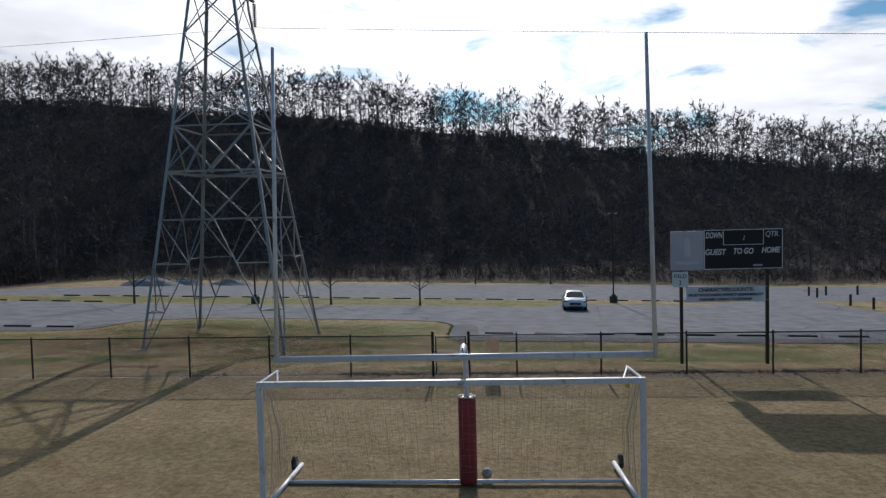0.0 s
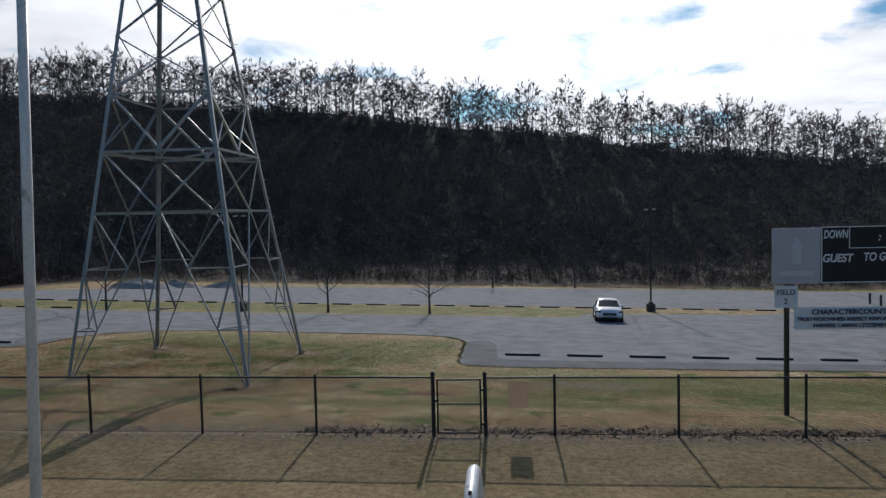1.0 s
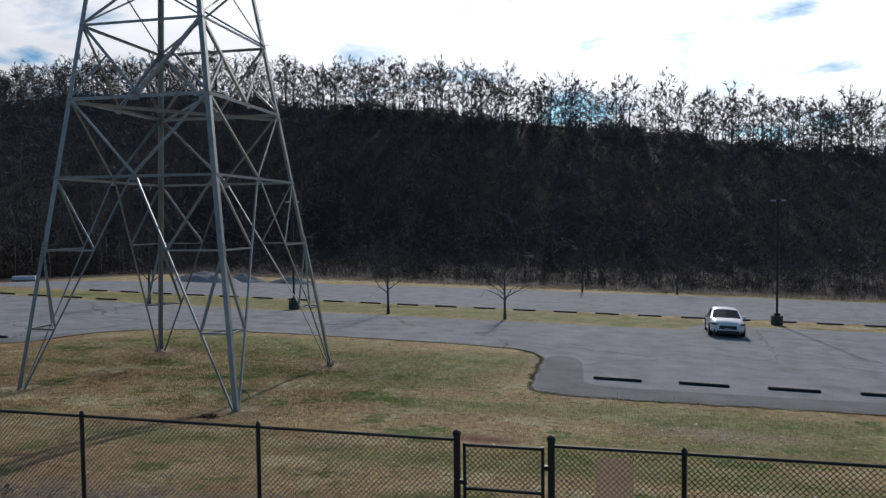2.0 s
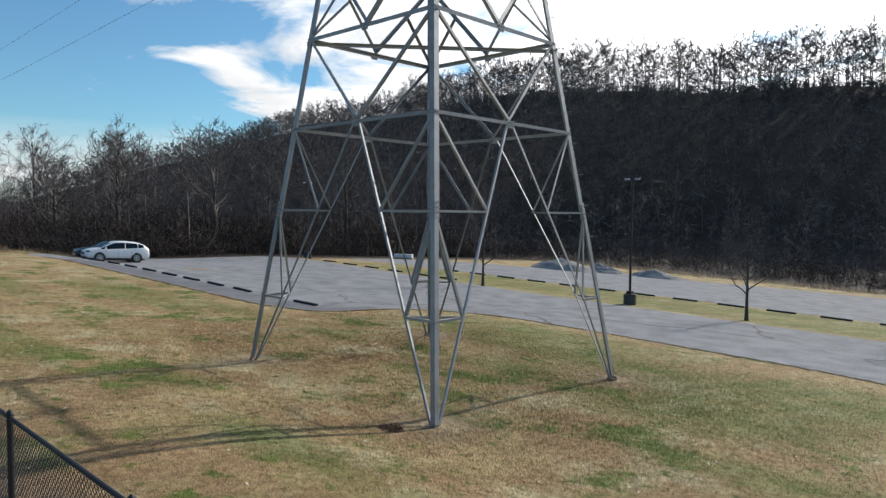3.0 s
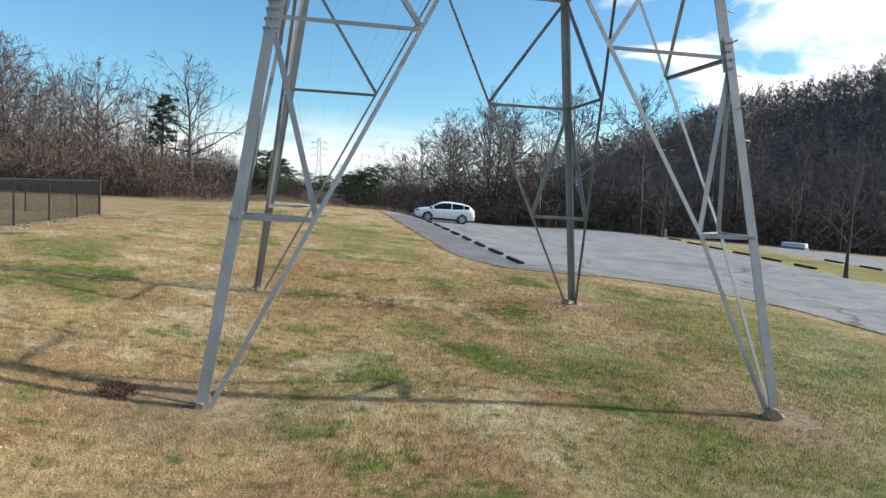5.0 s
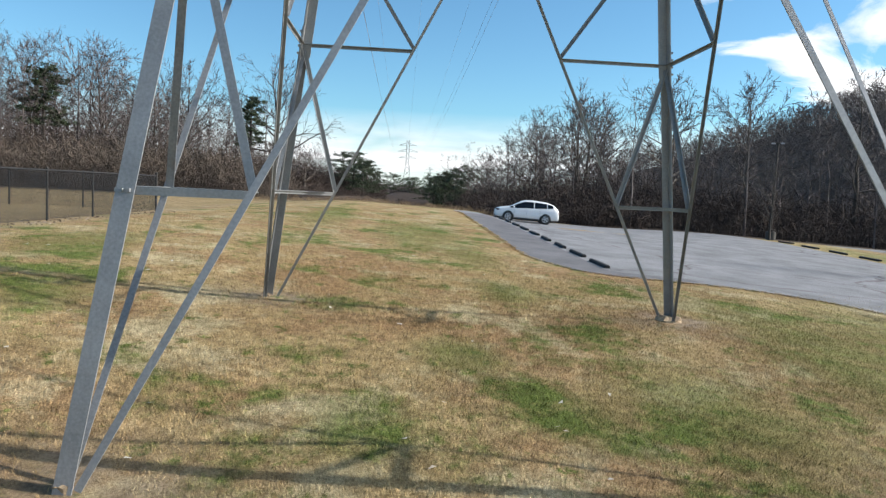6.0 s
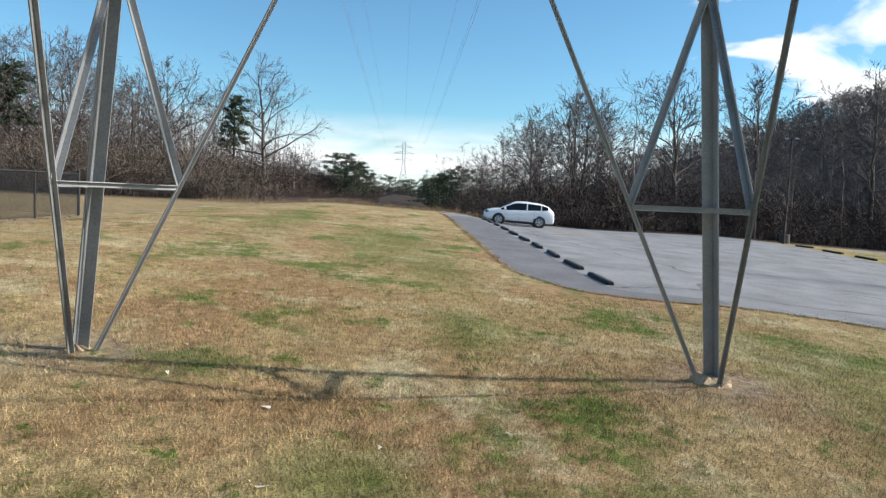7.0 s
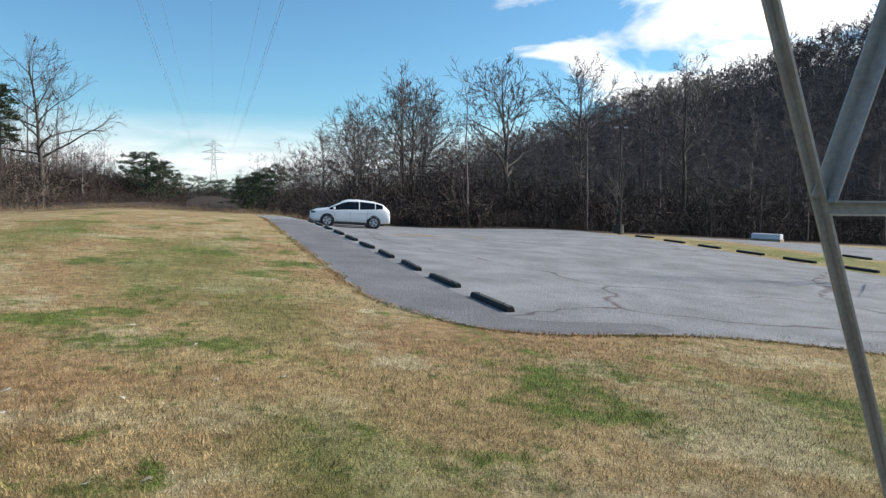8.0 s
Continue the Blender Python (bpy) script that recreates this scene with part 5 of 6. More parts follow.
def bare_tree(name, x, y, label, group="", sides=5, mat=None, lean=(0, 0), **shape):
    tree = thing(name, pose(x, y, z_at(x, y), lean[0], lean[1], 0), label, "tree", group)
    rods, tw = grow(**shape)
    part("trunk", mesh_of("trunk", *rods_mesh(rods[:7], 9)), mat or BARK, tree, smooth=True)
    tagged(part("branchwork", mesh_of("branchwork", *rods_mesh(rods[7:], sides)), mat or BARK, tree, smooth=True), kind="stuff")
    part("twig_crown", mesh_of("twig_crown", *twigs_mesh(tw)), BARK_FAR, tree, "fine bare twigs")
    return tree


# young trees of the car park
ISLAND = "small bare young tree with upswept limbs on the grass island"
for k, (x, y, h) in enumerate(((-28.6, 58.6, 6.6), (-11.9, 60.0, 5.6), (-4.2, 60.2, 5.2), (0.2, 94.4, 7.0), (10.4, 96.0, 7.0), (-53.2, 62.2, 6.4))):
    bare_tree("young_tree", x, y, ISLAND if k < 3 else "small bare young tree beside the car park", "young trees", seed=20 + k, height=h, spread_=h * 0.34, trunk_r=0.10, limbs=18, subs=5, twigs=6, first=0.24, up=(0.75, 1.25), crook=0.03, twig_w=0.004, twig_len=1.1, fine=1)

# single trees that stand out at the woods' edges
TALL = "tall bare deciduous tree with an airy crown at the woods"
for k, (x, y, h, sp) in enumerate(((-118, 57.5, 19.5, 6.5), (-112, 66, 18.5, 7.0), (-128, 53.5, 15.5, 4.6), (-96, 61, 14, 4.5), (-119, 14.5, 22.5, 11.5), (-100, 6, 17, 6.5), (-92, -2, 18, 6.5), (-84, -11, 19, 7), (-78, -17, 20, 7), (-88, -24, 21, 7.5), (-104, 0, 16, 6), (-86, 3, 9, 4.6), (-99, 6, 10.5, 5), (-111, 9, 9, 4.6), (-129, 13, 9.5, 4.8), (-142, 15.5, 8.5, 4.2), (-75, 53, 13.5, 4.6), (-83, 56, 15.5, 5), (-90, 51.5, 12.5, 4.4), (-104, 55, 15, 5.2), (-140, 51, 12, 4.6), (-67, 60, 14, 4.8), (-71, 69, 16, 5.4), (-69, 79, 17, 5.6), (-96, -12, 19, 7), (-110, -6, 18, 7))):
    bare_tree("bare_tree", x, y, TALL, "tall trees at the woods' edge", seed=60 + k, height=h, spread_=sp, trunk_r=0.30 if k != 4 else 0.42, limbs=20, subs=6, twigs=7, first=0.34 if k != 4 else 0.22, up=(0.55, 1.15) if k != 4 else (0.25, 1.1), crook=0.05, twig_w=0.030, twig_len=1.15, sides=4, fine=2)


def pine(x, y, h, spread_, seed, first=0.3):
    tree = thing("pine_tree", pose(x, y, z_at(x, y)), "dark green pine with a ragged crown above the bare woods", "tree", "pines among the woods")
    r = np.random.RandomState(seed)
    bm = bmesh.new()
    tube(bm, [(0, 0, -0.4), (0.1, 0, h * 0.5), (0, 0.1, h * 0.97)], [0.24, 0.17, 0.04], 8)
    part("trunk", bm, BARK, tree)
    rods, tw = [], []
    for k in range(26):
        f = first + (1 - first) * (k + r.uniform(0, 0.7)) / 26
        az = k * 2.4 + r.normal(0, 0.4)
        length = spread_ * 1.3 * (1.06 - f) ** 0.45 * r.uniform(0.45, 1.1)
        p = np.array([0, 0, h * f * 0.95])
        d = np.array([math.cos(az), math.sin(az), r.uniform(-0.05, 0.3)])
        rods.append((p, p + d * length, 0.05, 0.015))
        for j in range(6):
            c = p + d * length * r.uniform(0.35, 1.05) + r.normal(0, 0.16, 3) * spread_ * np.array([1, 1, 0.25])
            for _ in range(30):
                dd = r.normal(0, 1, 3) * np.array([1, 1, 0.5]) + d * 0.4 + np.array([0, 0, 0.25])
                dd /= np.linalg.norm(dd)
                s = c + r.normal(0, 0.13, 3) * np.array([1, 1, 0.45]) * spread_ * 0.5
                tw.append((s, s + dd * r.uniform(0.25, 0.55), 0.07))
    part("branchwork", mesh_of("branchwork", *rods_mesh(rods, 4)), BARK, tree)
    part("needles", mesh_of("needles", *twigs_mesh(tw, seed)), NEEDLE, tree, "dark green needle clumps")


for k, (x, y, h, sp) in enumerate(((-112, 11.5, 15.0, 3.0), (-86, -6, 14, 3.2), (-82, -18, 13, 3.2), (-170, 23.0, 10.5, 4.2), (-176, 20, 11, 4.5), (-164, 25.5, 8.5, 3.8), (-180, 25.5, 9, 4), (-168, 44.5, 8.5, 4), (-160, 46.5, 9.5, 4), (-152, 48.5, 10, 3.8), (-190, 43, 7.5, 4), (-178, 45, 8, 4), (-300, 22, 10, 6), (-305, 30, 8, 6), (-300, 38, 7, 6), (-310, 46, 9, 6), (-315, 52, 11, 6))):
    pine(x, y, h, sp, 100 + k, 0.5 if k < 3 else 0.06)


# ---- woods ----
def scatter(templates, spots, seed, size=(0.8, 1.2), lift=0.0):
    """Joins turned and sized copies of the template arrays at the spots into one set of arrays."""
    r = np.random.RandomState(seed)
    V, T, at = [], [], 0
    for x, y in spots:
        v, t = templates[r.randint(len(templates))]
        a, s = r.uniform(0, math.tau), r.uniform(*size)
        c, n = math.cos(a) * s, math.sin(a) * s
        w = np.empty_like(v)
        w[:, 0], w[:, 1] = v[:, 0] * c - v[:, 1] * n + x, v[:, 0] * n + v[:, 1] * c + y
        w[:, 2] = v[:, 2] * s * r.uniform(0.92, 1.1) + z_at(x, y) + lift
        V.append(w)
        T.append(t + at)
        at += len(v)
    return np.concatenate(V), np.concatenate(T)


def both(rods, tw, sides=3):
    v0, t0 = rods_mesh(rods, sides)
    v1, t1 = twigs_mesh(tw)
    return np.concatenate([v0, v1]), np.concatenate([t0, t1 + len(v0)])


def stuff(name, arrays, mat, label, category):
    return tagged(part(name, mesh_of(name, *arrays), mat), label, category, kind="stuff")


def slim(rods, tw, least=0.02):
    """A far tree: rods for the trunk, flat tapered ribbons no thinner than least for the limbs, slivers for the twigs."""
    p0, p1 = np.array([a[0] for a in rods[7:]]), np.array([a[1] for a in rods[7:]])
    r0, r1 = np.array([[max(a[2], least)] for a in rods[7:]]), np.array([[max(a[3], least)] for a in rods[7:]])
    side = np.cross(p1 - p0, np.random.RandomState(len(rods)).normal(0, 1, p0.shape))
    side /= np.linalg.norm(side, axis=1, keepdims=True) + 1e-9
    ribbons = np.stack([p0 - side * r0, p0 + side * r0, p1 + side * r1, p1 - side * r1], 1).reshape(-1, 3)
    faces = (np.array([[0, 1, 2], [0, 2, 3]])[None] + (np.arange(len(p0)) * 4)[:, None, None]).reshape(-1, 3)
    v, t = both(rods[:7], tw)
    return np.concatenate([v, ribbons]), np.concatenate([t, faces + len(v)])


TALL_TREES = [slim(*grow(seed=240 + k, height=16 + 1.5 * (k % 4), spread_=4.2 + 0.7 * (k % 3), trunk_r=0.24, limbs=13, subs=4, twigs=7, first=0.34, up=(0.4, 1.1), crook=0.05, twig_w=0.028, twig_len=1.6), 0.025) for k in range(6)]
FAR_TREES = [slim(*grow(seed=200 + k, height=11 + k % 4, spread_=4.2 + 0.4 * (k % 3), trunk_r=0.12, limbs=8, subs=2, twigs=7, first=0.16, up=(0.3, 1.05), crook=0.06, twig_w=0.095, twig_len=2.3), 0.05) for k in range(8)]
MID_TREES = [slim(*grow(seed=300 + k, height=13.5 + 1.2 * (k % 4), spread_=3.0 + 0.5 * (k % 3), trunk_r=0.13, limbs=10, subs=4, twigs=6, first=0.28, up=(0.35, 1.1), crook=0.05, twig_w=0.020, twig_len=1.7), 0.015) for k in range(8)]
RIDGE_TREES = [slim(*grow(seed=340 + k, height=15.5 + 1.1 * (k % 4), spread_=4.2 + 0.6 * (k % 3), trunk_r=0.24, limbs=12, subs=4, twigs=7, first=0.22, up=(0.4, 1.15), crook=0.035, twig_w=0.078, twig_len=2.0), 0.06) for k in range(8)]
rw = np.random.RandomState(7)
far_spots, mid_spots = [], []
for y in np.arange(116, 238, 6.3):
    for x in np.arange(-390, 170, 7.0):
        far_spots.append((x + rw.uniform(-2.6, 2.6), y + rw.uniform(-2.6, 2.6)))
crest_spots, west_spots = [], []
far_spots += [(x + rw.uniform(-2, 2), y + rw.uniform(-2, 2)) for x in np.arange(-300, 200, 5.0) for y in (231, 237)]
for x in np.arange(-225, 215, 3.9):
    for y in (237, 242, 248):
        if rw.rand() < 0.9:
            crest_spots.append((x + rw.uniform(-1.7, 1.7), y + rw.uniform(-2.5, 2.5)))
for x in np.arange(-430, -200, 4.0):
    for y in (227, 238):
        west_spots.append((x + rw.uniform(-2, 2), y + rw.uniform(-3, 3)))
far_spots = [p for p in far_spots if p[0] > -60 - (p[1] - 60) * 1.1 or p[1] > 120]
stuff("crest_woods", scatter(RIDGE_TREES, crest_spots, 15, (0.78, 1.08)), BARK_FAR, "tall bare trees with open trunks along the hill's crest", "woods")
stuff("west_crest_woods", scatter(RIDGE_TREES, west_spots, 16, (0.6, 0.85)), BARK_FAR, "low bare trees on the hill's far shoulder", "woods")
stuff("hillside_woods", scatter(FAR_TREES, far_spots, 1, (0.5, 0.95)), BARK_FAR, "dense bare winter woods covering the whole hillside", "woods")
for x in np.arange(-60, -260, -4.2):
    for y in np.arange(46, 118, 4.6):
        px, py = x + rw.uniform(-2, 2), y + rw.uniform(-2, 2)
        edge = 66 if px > -60 else 47
        if py > edge + (8 if px > -62 else 0) and rw.rand() < (0.8 if py < 66 or px > -80 else 0.45 if px > -120 else 0.12):
            mid_spots.append((px, py))
for x in np.arange(-72, -210, -4.2):
    for y in np.arange(-60, 30, 4.6):
        px, py = x + rw.uniform(-2, 2), y + rw.uniform(-2, 2)
        edge = -2 + (-72 - px) * 0.21
        if py < edge and (px > -150 or py > -20) and rw.rand() < 0.55:
            mid_spots.append((px, py))
for x in np.arange(-335, -400, -22.0):
    for y in np.arange(-60, 120, 5.0):
        if not 24 < y < 48:
            mid_spots.append((x + rw.uniform(-3, 3), y + rw.uniform(-2, 2)))
big_spots = []
for x in np.arange(-84, -150, -6.4):
    for y in np.arange(-75, 12, 6.0):
        if y < -4 + (-72 - x) * 0.2:
            big_spots.append((x + rw.uniform(-3, 3), y + rw.uniform(-3, 3)))
stuff("tall_woods", scatter(TALL_TREES, big_spots, 6, (0.75, 1.15)), BARK_FAR, "tall bare trees rising above the thicket", "woods")
stuff("edge_woods", scatter(MID_TREES, mid_spots, 2, (0.45, 0.92)), BARK_FAR, "bare grey-brown woods round the lawn and car park", "woods")


def bush(seed, count, h, w, spread_=0.8):
    """Arching stems that rise from a patch of ground, each with a few side twigs."""
    r = np.random.RandomState(seed)
    tw = []
    for _ in range(count):
        a, d = r.uniform(0, math.tau), spread_ * math.sqrt(r.uniform(0, 1))
        p = np.array([math.cos(a) * d, math.sin(a) * d, -0.1])
        a += r.normal(0, 1.0)
        tall = h * r.uniform(0.55, 1.05) * (1.1 - 0.45 * d / spread_)
        out = np.array([math.cos(a), math.sin(a), 0.0]) * tall
        q = p + out * r.uniform(0.0, 0.18) + np.array([0, 0, tall * 0.45]) + r.normal(0, 0.04, 3) * h
        e = q + out * r.uniform(0.05, 0.32) + np.array([0, 0, tall * r.uniform(0.25, 0.5)]) + r.normal(0, 0.05, 3) * h
        tw.append((p, q + (e - q) * 0.12, w * 0.7))
        tw.append((q, e, w * 0.6))
        for _ in range(6):
            s = q + (e - q) * r.uniform(-0.6, 0.95)
            tw.append((s, s + r.normal(0, 0.17, 3) * h + out * 0.08 + np.array([0, 0, h * 0.03]), w * 0.6))
    return twigs_mesh(tw, seed)


BUSHES = [bush(400 + k, 15, 2.6 + 0.5 * (k % 3), 0.032, 1.2) for k in range(6)]
SEDGE = [bush(450 + k, 10, 0.75, 0.012, 0.5) for k in range(5)]
bush_spots, sedge_spots = [], []
for x in np.arange(-120, 150, 1.9):
    for row in range(4):
        bush_spots.append((x + rw.uniform(-1, 1), 102 + row * 3.2 + rw.uniform(-1.5, 1.5)))
for y in np.arange(46, 100, 1.3):
    for row in range(3):
        bush_spots.append((-59.5 - row * 2.4 - 0.2 * (y - 46) * 0 + rw.uniform(-1, 1), y + rw.uniform(-1, 1)))
for x in np.arange(-60, -215, -1.5):
    for row in range(3):
        bush_spots.append((x + rw.uniform(-1, 1), 45.5 + row * 2.2 + rw.uniform(-1, 1)))
for x in np.arange(-70, -210, -1.4):
    for row in range(5):
        bush_spots.append((x + rw.uniform(-1.2, 1.2), -1 + (-72 - x) * 0.21 + 2 - row * 2.5 + rw.uniform(-1, 1)))
for y in np.arange(-70, 0, 1.3):
    for row in range(4):
        bush_spots.append((-70 - row * 2.2 + rw.uniform(-1, 1), y + rw.uniform(-1, 1)))
low_spots = []
for x in np.arange(-64, -175, -2.4):
    for k in range(6):
        low_spots.append((x + rw.uniform(-1.2, 1.2), min(-2 + (-72 - x) * 0.21 + rw.uniform(0, 15), 37)))
low_spots += [(-65.5 + rw.uniform(-2, 1.5), y + rw.uniform(-0.6, 0.6)) for y in np.arange(-45, 27, 0.8)]
stuff("low_brush", scatter(BUSHES, low_spots, 31, (0.3, 0.85)), BRUSH, "low russet brambles and weeds before the woods", "brush")
THICKET = [bush(480 + k, 65, 5.0 + 0.8 * (k % 3), 0.034, 2.6) for k in range(5)]
thicket_spots = []
for x in np.arange(-72, -215, -2.3):
    for row in range(3):
        thicket_spots.append((x + rw.uniform(-1.2, 1.2), -3 + (-72 - x) * 0.21 - row * 3.4 + rw.uniform(-1, 1)))
for y in np.arange(-70, -4, 2.4):
    thicket_spots.append((-75 + rw.uniform(-2, 2), y))
for x in np.arange(-64, -200, -3.0):
    for row in range(3):
        thicket_spots.append((x + rw.uniform(-1.2, 1.2), 50 + row * 4 + rw.uniform(-1.5, 2)))
for y in np.arange(50, 100, 2.6):
    for row in range(3):
        thicket_spots.append((-65 - row * 4 + rw.uniform(-2, 1.5), y))
bank_spots = [(x + rw.uniform(-1.5, 1.5), -5 + (-72 - x) * 0.21 - row * 3.2 + rw.uniform(-1.2, 1.2)) for x in np.arange(-78, -205, -2.2) for row in range(4)]
bank_spots += [(-78 + rw.uniform(-3, 3), y) for y in np.arange(-70, -6, 2.0)]
BANK = [bush(560 + k, 84, 8.0 + 1.2 * (k % 3), 0.040, 4.0) for k in range(5)]
stuff("tall_thicket", scatter(BANK, bank_spots, 29, (0.5, 1.1)), BRUSH, "tall tangled pinkish-brown saplings and vines on the sunny bank", "brush")
SCRUB = [bush(520 + k, 60, 6.5, 0.07, 3.0) for k in range(4)]
scrub_spots = [(-320 + rw.uniform(-12, 12), y + rw.uniform(-1, 1)) for y in np.arange(-40, 110, 1.6)] + [(-345 + rw.uniform(-8, 8), y + rw.uniform(-1, 1)) for y in np.arange(-40, 110, 2.2)]
stuff("far_scrub", scatter(SCRUB, scrub_spots, 19, (0.6, 1.15)), BARK_FAR, "dark line of distant winter trees across the clearing", "woods")
crest_brush_spots = [(x + rw.uniform(-1.5, 1.5), y + rw.uniform(-2, 2)) for x in np.arange(-300, 200, 3.4) for y in (233, 239)]
CREST = [bush(540 + k, 34, 4.6, 0.13, 2.4) for k in range(4)]
stuff("crest_brush", scatter(CREST, crest_brush_spots, 23, (0.45, 1.1)), BARK_FAR, "bare brush between the trees on the hill's crest", "brush")
front_spots = [(-69 - row * 3.0 + rw.uniform(-1.2, 1.2), y + rw.uniform(-1, 1)) for y in np.arange(-45, 22.5, 2.0) for row in range(5)]
stuff("front_thicket", scatter(THICKET, front_spots, 37, (0.55, 1.3)), TANBRUSH, "dense grey-brown winter thicket behind the lawn", "brush")
stuff("thicket", scatter(THICKET, thicket_spots, 9, (0.45, 1.45)), BRUSH, "tall tangled winter thicket in front of the woods", "brush")
stuff("brush", scatter(BUSHES, bush_spots, 3, (0.35, 1.35)), BRUSH, "russet winter brush and brambles at the woods' foot", "brush")
for x in np.arange(-62, 60, 0.55):
    for row in range(3):
        y = 96.2 + row * 1.2 + rw.uniform(-0.6, 0.6)
        sedge_spots.append((x + rw.uniform(-0.4, 0.4), y))
for y in np.arange(22, 46, 0.5):
    for row in range(5):
        sedge_spots.append((-57 - row * 1.6 + rw.uniform(-1, 1), y + rw.uniform(-0.5, 0.5)))
under_spots = []
for y in np.arange(106, 238, 6.4):
    for x in np.arange(-300 if y > 150 else -150, 150, 6.8):
        under_spots.append((x + rw.uniform(-2.3, 2.3), y + rw.uniform(-2.5, 2.5)))
stuff("understory", scatter(BUSHES, under_spots, 12, (0.9, 2.0)), BARK_FAR, "bare brown understory shrubs on the wooded slope", "brush")
stuff("dry_grass", scatter(SEDGE, sedge_spots, 4, (0.35, 0.95)), STRAW, "tall dry straw-coloured grass along the woods", "dry grass")


# ---- far pylons ----
def far_pylon(x, y, h):
    ob = thing("far_pylon", (x, y, z_at(x, y)), "distant pale steel lattice pylon down the cleared line", "pylon", "distant pylons")
    bm = bmesh.new()
    def w(z):
        return 2.9 - 2.1 * z / (h * 0.6) if z < h * 0.6 else 0.8
    zs = [0, h * 0.15, h * 0.3, h * 0.42, h * 0.52, h * 0.6, h * 0.7, h * 0.8, h * 0.9, h]
    cs = [(1, -1), (-1, -1), (-1, 1), (1, 1)]
    for z0, z1 in zip(zs, zs[1:]):
        for k in range(4):
            a, b = cs[k], cs[(k + 1) % 4]
            tube(bm, [(a[0] * w(z0), a[1] * w(z0), z0), (a[0] * w(z1), a[1] * w(z1), z1)], 0.13, 4)
            tube(bm, [(a[0] * w(z0), a[1] * w(z0), z0), (b[0] * w(z1), b[1] * w(z1), z1)], 0.08, 4)
            tube(bm, [(b[0] * w(z0), b[1] * w(z0), z0), (a[0] * w(z1), a[1] * w(z1), z1)], 0.08, 4)
    part("lattice_body", bm, STEEL, ob)
    for f, a in ((0.66, 5.0), (0.78, 5.9), (0.9, 4.9)):
        for s in (-1, 1):
            bm = bmesh.new()
            for sx in (-0.8, 0.8):
                tube(bm, [(sx, s * 0.8, h * f), (0, s * a, h * f)], 0.08, 4)
                tube(bm, [(sx, s * 0.8, h * f + 1.4), (0, s * a, h * f)], 0.07, 4)
            part("crossarm", bm, STEEL, ob)


far_pylon(-410, 35.4, 30)
far_pylon(-760, 60, 30)


# ---- grass blades and litter on the lawn ----
rg = np.random.RandomState(11)


def blades(x0, x1, y0, y1, count, h=(0.025, 0.07), soft=1.0):
    x, y = rg.uniform(x0, x1, count) + rg.normal(0, soft, count), rg.uniform(y0, y1, count) + rg.normal(0, soft, count)
    keep = on_lawn(x, y)
    x, y, count = x[keep], y[keep], int(keep.sum())
    z = land(x, y) - 0.015
    a = rg.uniform(0, math.tau, count)
    hh = rg.uniform(*h, count) + 0.02
    w = rg.uniform(0.002, 0.0042, count)
    lean = rg.normal(0, 0.5, (count, 2)) * hh[:, None]
    p = np.stack([x, y, z], 1)
    d = np.stack([np.cos(a) * w, np.sin(a) * w, np.zeros(count)], 1)
    tip = p + np.stack([lean[:, 0], lean[:, 1], hh], 1)
    return np.stack([p - d, p + d, tip], 1).reshape(-1, 3)


def on_lawn(x, y):
    x, y = x + 0.18 * np.sin(y * 3.1) + 0.12 * np.sin(y * 7.7 + x), y + 0.14 * np.sin(x * 2.7) + 0.1 * np.sin(x * 8.3)
    east, west = (x > -1.1) & (y < 38.7), (x < -21.7) & (y < 39.25)
    bare = (np.hypot((x + 1.3) / 1.1, (y - 32.0) / 0.65) < 1.0)
    for lx, ly in ((-8.3, 33.3), (-15.2, 33.3), (-15.3, 40.3), (-8.3, 40.5)):
        bare = bare | (np.hypot(x - lx, y - ly) < 0.45 + 0.25 * np.sin(x * 9) * np.sin(y * 11))
    return ~bare & (y > 26.0) & (east | west | ((x >= -21.6) & (x <= -1.2) & (y < 47.9)))


near = blades(-21, -5, 31.5, 42.5, 330000, (0.008, 0.034), soft=2.2)
wide = blades(-42, 9, 26.2, 48.0, 150000, (0.02, 0.06), 1.0)
# grass hanging over the asphalt's edge
ep = []
for p, q in zip(near_lot, near_lot[1:]):
    p, q = np.array(p), np.array(q)
    if max(p[0], q[0]) < 34 and max(p[1], q[1]) < 49:
        along, long = q - p, np.linalg.norm(q - p)
        count = int(long * 330)
        f = rg.uniform(0, 1, count)[:, None]
        side = np.array([-along[1], along[0]]) / max(long, 1e-6)
        wave = 0.05 * np.sin(f * long * 3.1 + p[0]) + 0.04 * np.sin(f * long * 8.3 + p[1])
        ep.append(p + along * f + side * (wave - 0.02 + rg.normal(0, 0.06, (count, 1))))
ep = np.concatenate(ep)
many = len(ep)
ep = np.column_stack([ep, land(ep[:, 0], ep[:, 1]) - 0.01])
ea, ew = rg.uniform(0, math.tau, many), rg.uniform(0.003, 0.008, many)
ed = np.stack([np.cos(ea) * ew, np.sin(ea) * ew, ew * 0], 1)
fringe = np.stack([ep - ed, ep + ed, ep + np.stack([rg.normal(0, 0.03, many), rg.normal(0, 0.03, many), rg.uniform(0.03, 0.07, many)], 1)], 1).reshape(-1, 3)
tufts = blades(-22, 3, 29.5, 43.0, 26000, (0.025, 0.055), 1.2)
gv = np.concatenate([near, wide, tufts, fringe])
lawn_grass = stuff("lawn_grass", (gv, np.arange(len(gv)).reshape(-1, 3)), BLADES, "short dormant lawn grass, tan with green patches", "grass")
lawn_grass.data.attributes.new("green", "FLOAT", "POINT").data.foreach_set("value", green_at(gv[:, 0], gv[:, 1]).astype(np.float32))
lv = []
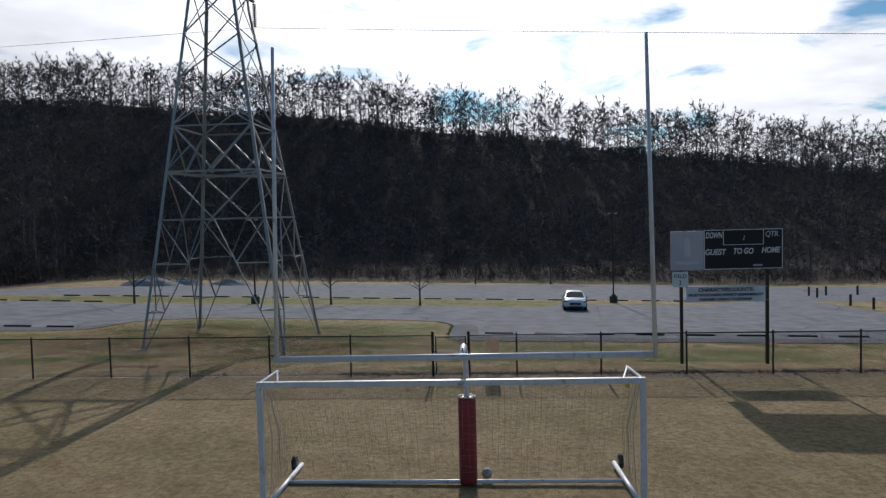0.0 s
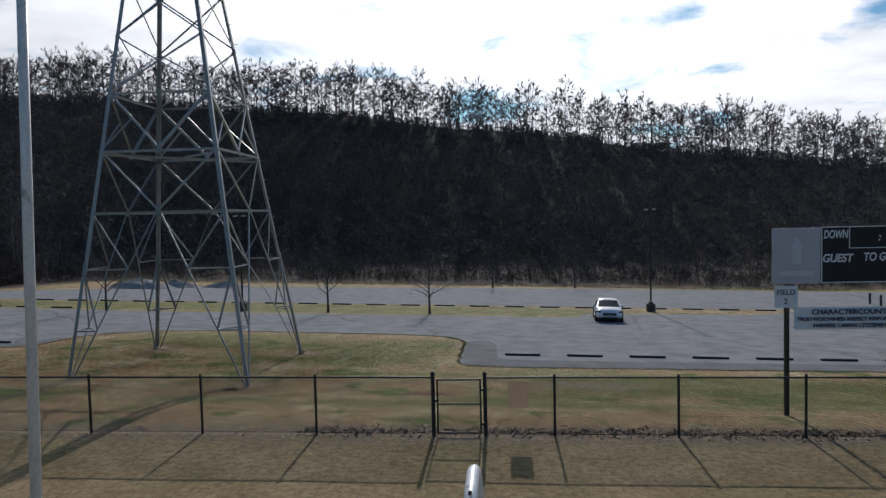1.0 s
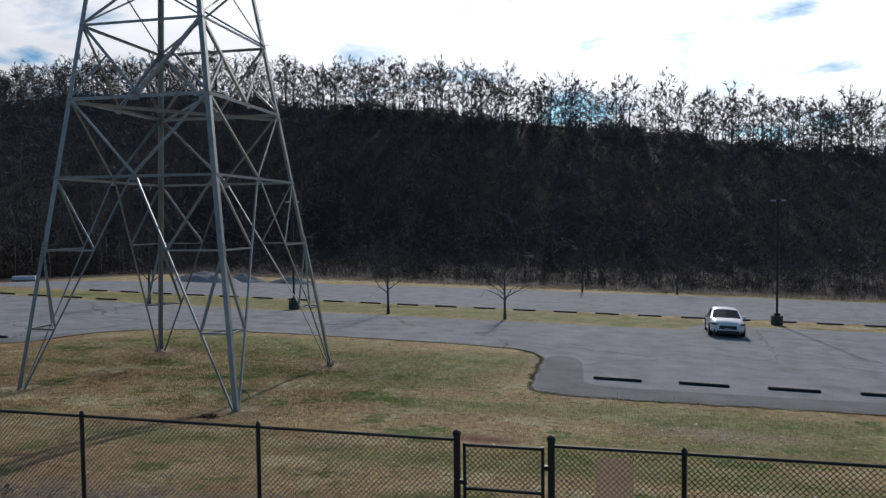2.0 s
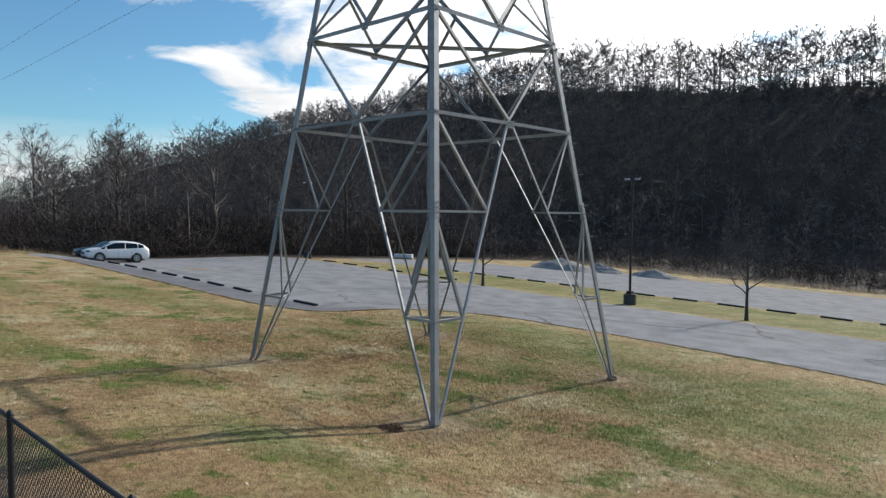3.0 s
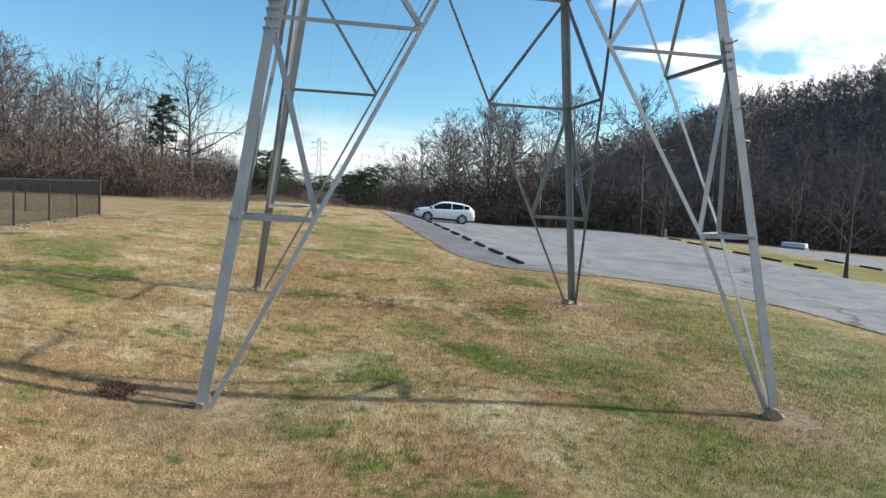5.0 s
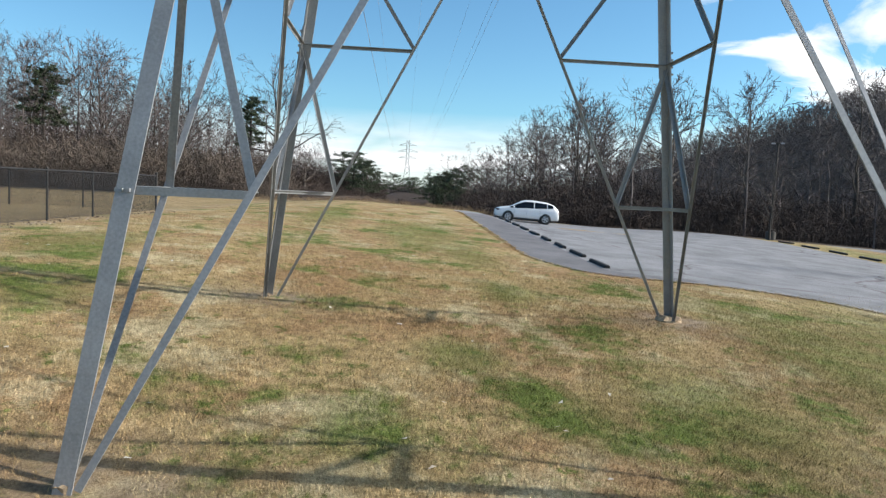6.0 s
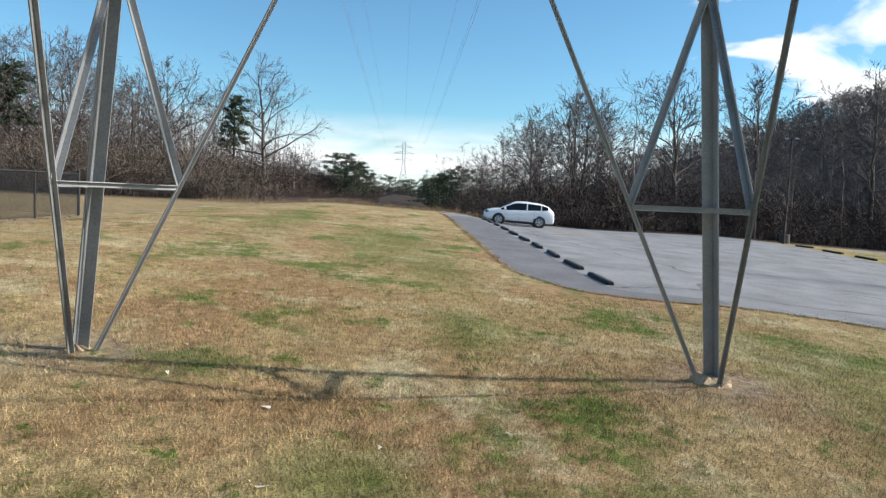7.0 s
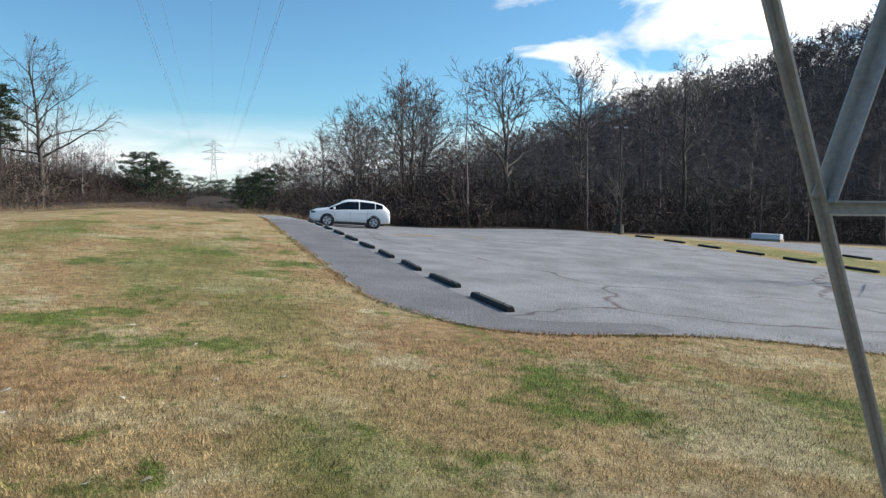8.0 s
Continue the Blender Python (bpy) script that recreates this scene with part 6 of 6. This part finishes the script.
for _ in range(420):
    x, y = (rg.uniform(-24, 12), rg.uniform(24.9, 38)) if rg.rand() < 0.8 else (4.4 + rg.normal(0, 1.8), 34.4 + rg.normal(0, 0.8))
    c = np.array([x, y, z_at(x, y) + 0.01])
    a = rg.uniform(0, math.tau)
    u = np.array([math.cos(a), math.sin(a), rg.uniform(-0.2, 0.3)]) * rg.uniform(0.02, 0.06)
    v = np.array([-math.sin(a), math.cos(a), 0.2]) * rg.uniform(0.015, 0.035)
    lv += [c - u - v, c + u - v * 0.6, c + u * 0.5 + v]
stuff("fallen_leaves", (np.array(lv), np.arange(len(lv)).reshape(-1, 3)), LITTER, "pale fallen leaves and scraps scattered on the grass", "leaves")


# ---- debris along the fence ----
rd = np.random.RandomState(21)
dv = []
for _ in range(9000):
    x, y = rd.uniform(-4, 40) if rd.rand() < 0.93 else rd.uniform(-33, -4), 25.55 + rd.normal(0, 0.22)
    c = np.array([x, y, z_at(x, y) + 0.005])
    a, w = rd.uniform(0, math.tau), rd.uniform(0.015, 0.055)
    u, v = np.array([math.cos(a), math.sin(a), rd.uniform(-0.2, 0.6)]) * w, np.array([-math.sin(a), math.cos(a), rd.uniform(0, 0.7)]) * w * 0.6
    dv += [c - u, c + u, c + v + np.array([0, 0, w * 0.5])]
DEBRIS = material("leaf_debris", (0.07, 0.054, 0.04), (0.40, 0.33, 0.25), 0.95, 0, 2, 30, 0, random_mix=0.85, island=True)
stuff("fence_debris", (np.array(dv), np.arange(len(dv)).reshape(-1, 3)), DEBRIS, "dead leaves and grit gathered along the fence", "leaves")


# ---- a dead weed beside the tower's leg ----
dead_weed = thing("dead_weed", (-8.53, 32.3, z_at(-8.53, 32.3)), "dry dark russet weed clump beside the tower's leg", "weed")
DEADLEAF = material("dead_weed_leaf", (0.035, 0.014, 0.012), (0.13, 0.055, 0.045), 0.95, 0, 4, 30, 0, random_mix=0.6, island=True)
part("weed_clump", mesh_of("weed_clump", *bush(71, 220, 0.24, 0.008, 0.24)), DEADLEAF, dead_weed)
